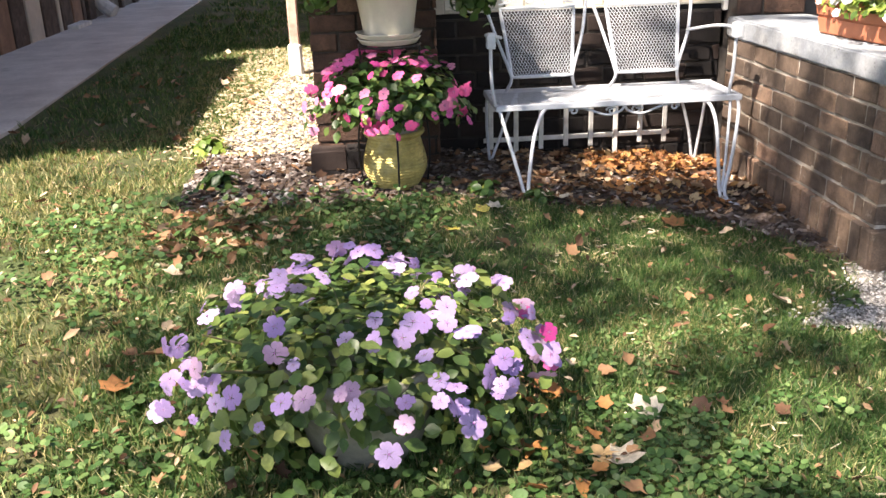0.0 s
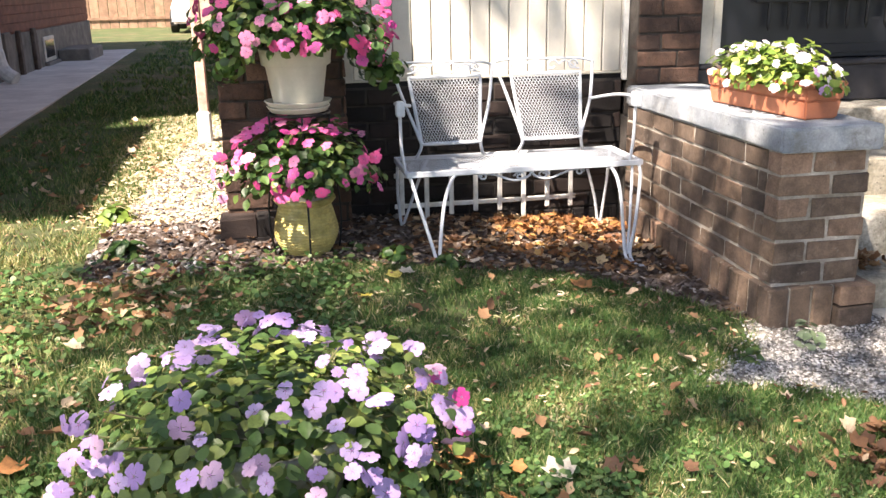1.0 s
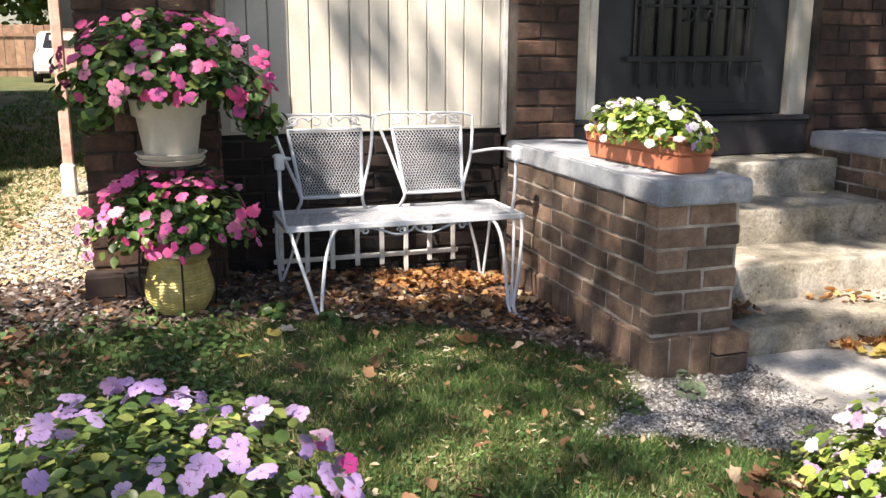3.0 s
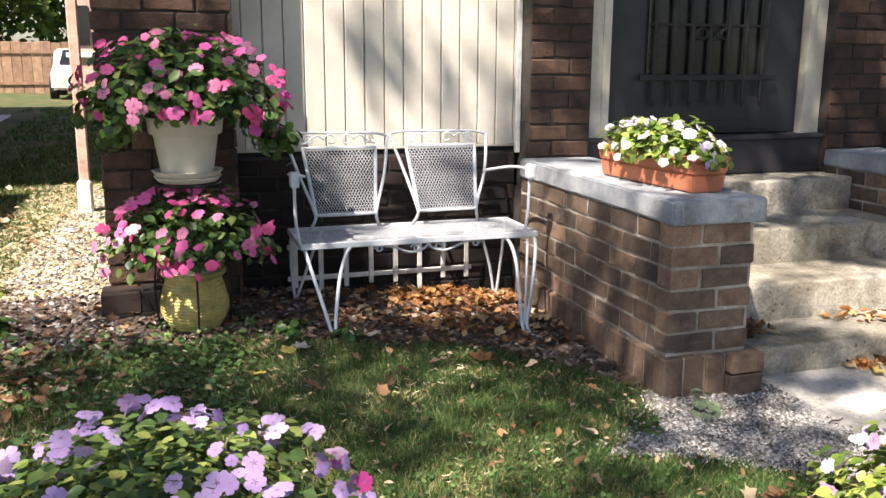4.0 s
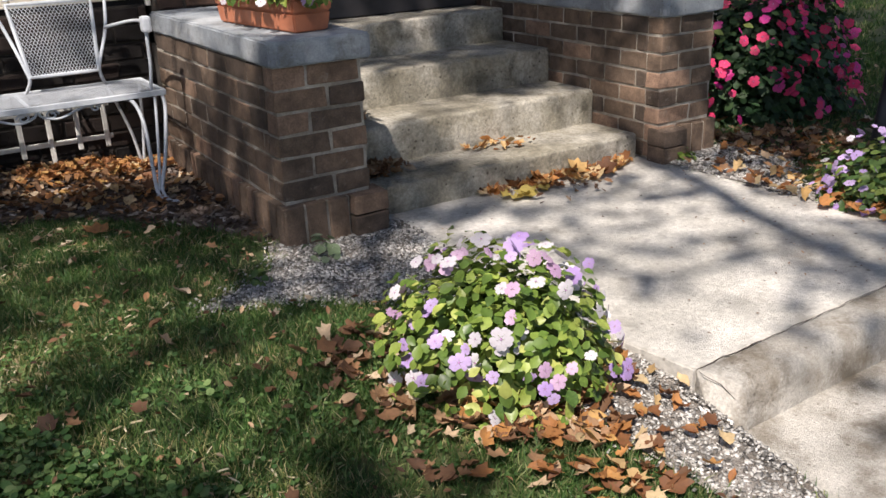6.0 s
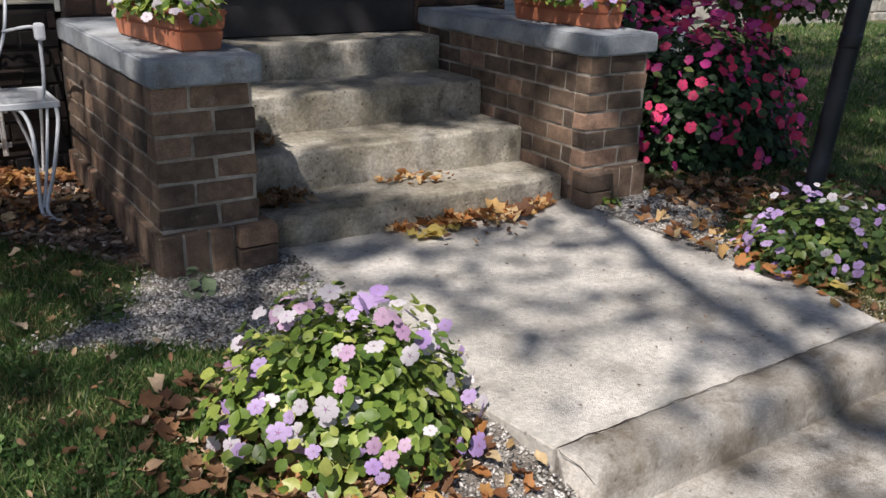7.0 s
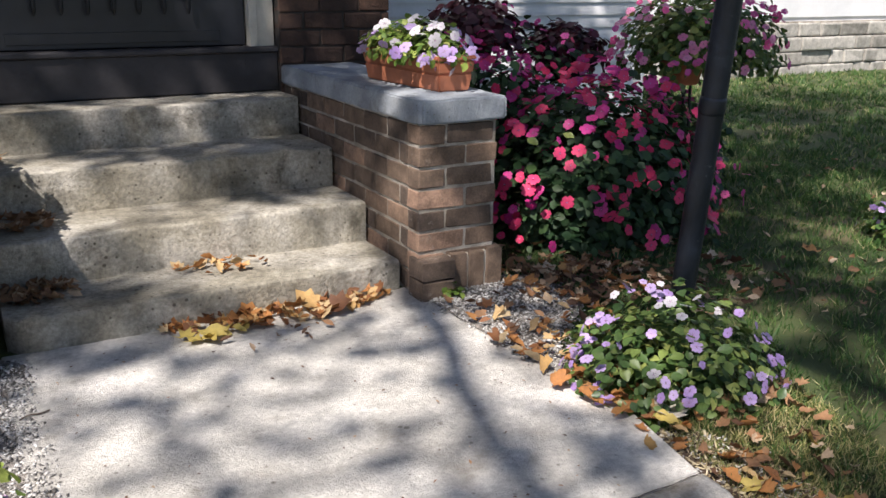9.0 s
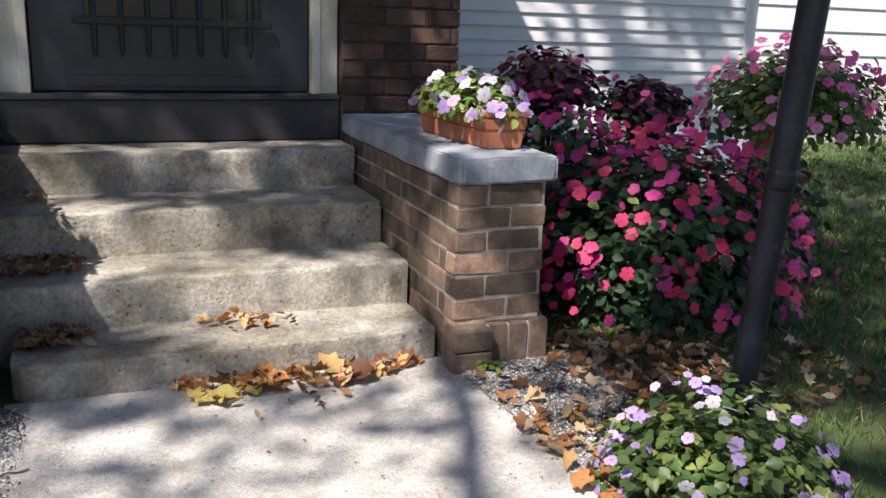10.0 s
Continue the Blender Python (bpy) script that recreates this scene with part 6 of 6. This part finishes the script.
ell = lambda cx, cy, rx, ry: (lambda X, Y: ((X - cx) / rx) ** 2 + ((Y - cy) / ry) ** 2 < rng.uniform(0.3, 1.1, len(X)))
litter(560, 0.5, 1.78, 3.2, 4.25, 0.05, M["dry_leaf"], "brown fallen leaves on the mulch under the bench", lambda X, Y: inside(MULCH, X, Y))
litter(260, 0.85, 1.75, 3.75, 4.25, 0.058, M["orange_leaf"], "drift of orange leaves behind the bench", ell(1.35, 4.05, 0.45, 0.22), 0.03, 0.5)
litter(130, 0.6, 1.75, 3.2, 4.1, 0.052, M["orange_leaf"], "rusty orange leaves strewn under the bench", ell(1.3, 3.7, 0.5, 0.42), 0.025, 0.5)
litter(160, -1.1, 0.5, 3.2, 4.4, 0.05, M["dry_leaf"], "brown fallen leaves round the pots", lambda X, Y: inside(MULCH, X, Y))
litter(150, -1.15, -0.4, 2.5, 3.6, 0.06, M["dry_leaf"], "brown curled leaves at the edge of the mulch", ell(-0.8, 3.05, 0.38, 0.5), 0.03, 0.5)
litter(190, -1.9, 2.2, 0.5, 3.6, 0.05, M["dry_leaf"], "scattered dry leaves on the lawn", lawn_ok, 0.03, 0.4)
litter(1300, -1.9, 2.2, 0.5, 5.0, 0.026, M["dry_leaf"], "small dry leaf scraps on the lawn", lawn_ok, 0.03, 0.5, CURL)
litter(330, 1.35, 2.35, 0.75, 1.7, 0.058, M["dry_leaf"], "brown leaves round the bush beside the walk", ell(1.75, 1.2, 0.52, 0.48), 0.03, 0.5)
litter(190, 1.4, 2.3, 0.5, 1.6, 0.062, M["orange_leaf"], "orange leaves on the gravel beside the walk", ell(1.92, 0.95, 0.4, 0.45), 0.03, 0.5)
litter(40, 0.0, 0.5, 1.0, 1.6, 0.05, M["orange_leaf"], "orange leaves beside the grey pot", ell(0.2, 1.3, 0.28, 0.3), 0.03, 0.5)
litter(230, 3.9, 5.4, 1.8, 3.0, 0.062, M["dry_leaf"], "brown leaves under the crimson bush", lambda X, Y: ~inside(GRAVEL_B, X, Y) | (rng.random(len(X)) < 0.3), 0.025, 0.45)
litter(110, 3.85, 4.5, 1.1, 2.3, 0.066, M["orange_leaf"], "orange leaves along the edge of the walk", ell(4.02, 1.7, 0.3, 0.7), 0.03, 0.5)
litter(45, 4.0, 4.8, 0.9, 1.5, 0.055, M["dry_leaf"], "dry leaves in front of the low bush", ell(4.25, 1.15, 0.4, 0.3), 0.03, 0.45)
litter(90, 5.0, 8.0, 1.0, 4.0, 0.05, M["dry_leaf"], "scattered dry leaves on the right-hand lawn", lawn_ok, 0.03, 0.4)
litter(70, -2.4, -0.5, 4.2, 9.0, 0.06, M["dry_leaf"], "scattered dry leaves beside the house", lawn_ok, 0.03, 0.4)
litter(45, 3.9, 4.6, -0.3, 1.25, 0.055, M["dry_leaf"], "dry leaves strewn beside the lower walk", ell(4.15, 0.6, 0.35, 0.7), 0.03, 0.45)
litter(34, 3.95, 4.5, 0.2, 1.3, 0.06, M["orange_leaf"], "orange leaves beside the lower walk", ell(4.05, 0.95, 0.25, 0.5), 0.03, 0.5)
litter(12, 3.95, 4.5, 0.2, 1.3, 0.065, M["yellow_scrap"], "yellowed leaves beside the lower walk", ell(4.1, 0.9, 0.3, 0.5), 0.03, 0.5)
litter(170, 4.2, 5.0, 1.9, 2.75, 0.058, M["dry_leaf"], "brown leaves between the pier and the post", ell(4.6, 2.35, 0.4, 0.4), 0.03, 0.5)
litter(60, 4.2, 5.0, 1.9, 2.75, 0.055, M["orange_leaf"], "orange leaves between the pier and the post", ell(4.55, 2.35, 0.4, 0.4), 0.03, 0.5)
# on the walk and steps
litter(150, 2.8, 3.85, 2.48, 2.7, 0.058, M["orange_leaf"], "drift of orange leaves against the lowest step", lambda X, Y: Y > 2.68 - 0.16 * np.sin(np.clip((X - 2.8) / 1.0, 0, 1) * np.pi) ** 0.7, 0, 0.6, None, -0.03)
litter(16, 2.85, 3.8, 2.45, 2.68, 0.1, M["orange_leaf"], "large orange maple leaves against the lowest step", lambda X, Y: Y > 2.66 - 0.14 * np.sin(np.clip((X - 2.8) / 1.0, 0, 1) * np.pi), 0, 0.4, MAPLE, -0.02)
litter(9, 2.85, 3.1, 2.5, 2.64, 0.085, M["yellow_scrap"], "yellow-green fallen leaves on the landing slab", None, 0, 0.4, None, -0.03)
litter(12, 2.9, 3.4, 2.3, 2.5, 0.045, M["dry_leaf"], "curled brown leaves on the landing slab", None, 0, 0.5, CURL, -0.034)
litter(26, 2.95, 3.3, 2.88, 3.05, 0.055, M["orange_leaf"], "orange leaves on the lowest tread", None, 0, 0.5, None, 0.098)
litter(60, 2.3, 2.55, 2.86, 3.05, 0.065, M["dry_leaf"], "brown leaves in the corner of the lowest tread", None, 0, 0.5, None, 0.098)
litter(56, 2.22, 2.52, 3.2, 3.44, 0.065, M["dry_leaf"], "brown leaves in the corner of the second tread", None, 0, 0.5, None, 0.283)
litter(14, 2.22, 2.4, 3.7, 3.88, 0.05, M["dry_leaf"], "brown leaves in the corner of the third tread", None, 0, 0.5, None, 0.473)
litter(90, 2.35, 3.85, 0.95, 2.6, 0.014, M["dry_leaf"], "tiny leaf scraps and twigs on the landing slab", None, 0, 0.3, CURL, -0.036)


# single leaves that stand out
def single_leaf(x, y, size, material, label, turn=0.0, lift=0.03):
    me = finish(tri_mesh("fallen_leaf", np.array(MAPLE[0]), np.array(MAPLE[1])), material, True)
    ob = new("fallen_leaf", me)
    z = float(gz(x, y)) + lift
    ob.matrix_basis = pose(x, y, z, 6, -8, turn) @ Matrix.Scale(size, 4)
    return tagged(ob, label, "fallen leaf", "single fallen leaves")


single_leaf(0.31, 3.1, 0.07, M["yellow_leaf"], "bright yellow fallen leaf on the lawn", 30)
single_leaf(0.38, 3.17, 0.075, M["pale_leaf"], "pale cream fallen leaf on the lawn", 100)
single_leaf(0.14, 2.85, 0.06, M["yellow_leaf"], "yellow-green fallen leaf on the lawn", 200)
single_leaf(1.14, 3.0, 0.1, M["single_orange_leaf"], "orange-brown maple leaf on the grass", 60)
single_leaf(0.68, 3.36, 0.13, M["pale_leaf"], "large pale tan leaf at the mulch edge", 160)
single_leaf(0.515, 1.43, 0.085, M["pale_leaf"], "silvery maple leaf lying underside up on the lawn", 20)
single_leaf(0.36, 1.22, 0.1, M["pale_leaf"], "large tan leaf on the lawn", 250)
single_leaf(-0.9, 1.72, 0.09, M["single_orange_leaf"], "curled brown leaf in the weeds", 150)
single_leaf(3.4, 2.07, 0.05, M["single_orange_leaf"], "small brown curled leaf on the concrete slab", 10, 0.045)
single_leaf(4.06, 1.27, 0.13, M["pale_leaf"], "large pale yellow-green leaf at the slab edge", 120)
single_leaf(5.9, 2.2, 0.1, M["single_orange_leaf"], "orange leaf on the shaded lawn", 70)


# a thin twig on the slab
twig = tagged(part("twig", tube(bmesh.new(), smooth_line([(2.26, 2.17, -0.034), (2.29, 2.185, -0.03), (2.32, 2.185, -0.033), (2.35, 2.195, -0.032)], 4), 0.003, 5), M["bark"]), "thin dry brown twig lying on the concrete slab", "twig")


# small weeds
def weed(x, y, r, n, size, leaf, label, seed):
    g = np.random.default_rng(seed)
    ob = thing("weed", (x, y, float(gz(x, y))), label, "weed", "small weeds")
    P, N = dome(n, (x, y, float(gz(x, y)) + 0.01), r, r, r * 0.8, 0.0, (0.4, 1.0), seed=seed)
    scatter("foliage", LEAF, P, N + np.array([0, 0, 0.5]), g.uniform(0.7, 1.3, n) * size, leaf, ob)
    return ob


weed(3.98, 2.5, 0.07, 60, 0.03, M["leaf_lime"], "small yellow-green weed at the foot of the pier", 401)
weed(1.86, 2.44, 0.12, 30, 0.042, M["leaf_pale"], "flat pale grey-green weed at the foot of the brick pier", 402)
weed(0.36, 3.42, 0.09, 50, 0.05, M["leaf_green"], "broad-leaved weed beside the bench foot", 403)
weed(0.6, 3.36, 0.08, 60, 0.04, M["leaf_green"], "grassy weed beside the bench foot", 404)
weed(3.15, 2.2, 0.04, 14, 0.04, M["leaf_green"], "torn green leaves on the concrete", 405)
weed(1.5, 2.22, 0.06, 20, 0.036, M["leaf_mid"], "flat green weed in the gravel edge", 406)
weed(-0.9, 3.75, 0.1, 60, 0.06, M["leaf_green"], "broad weed by the house corner", 407)
weed(-1.05, 4.45, 0.12, 70, 0.06, M["leaf_lime"], "yellow-green weed in the sunny strip", 408)
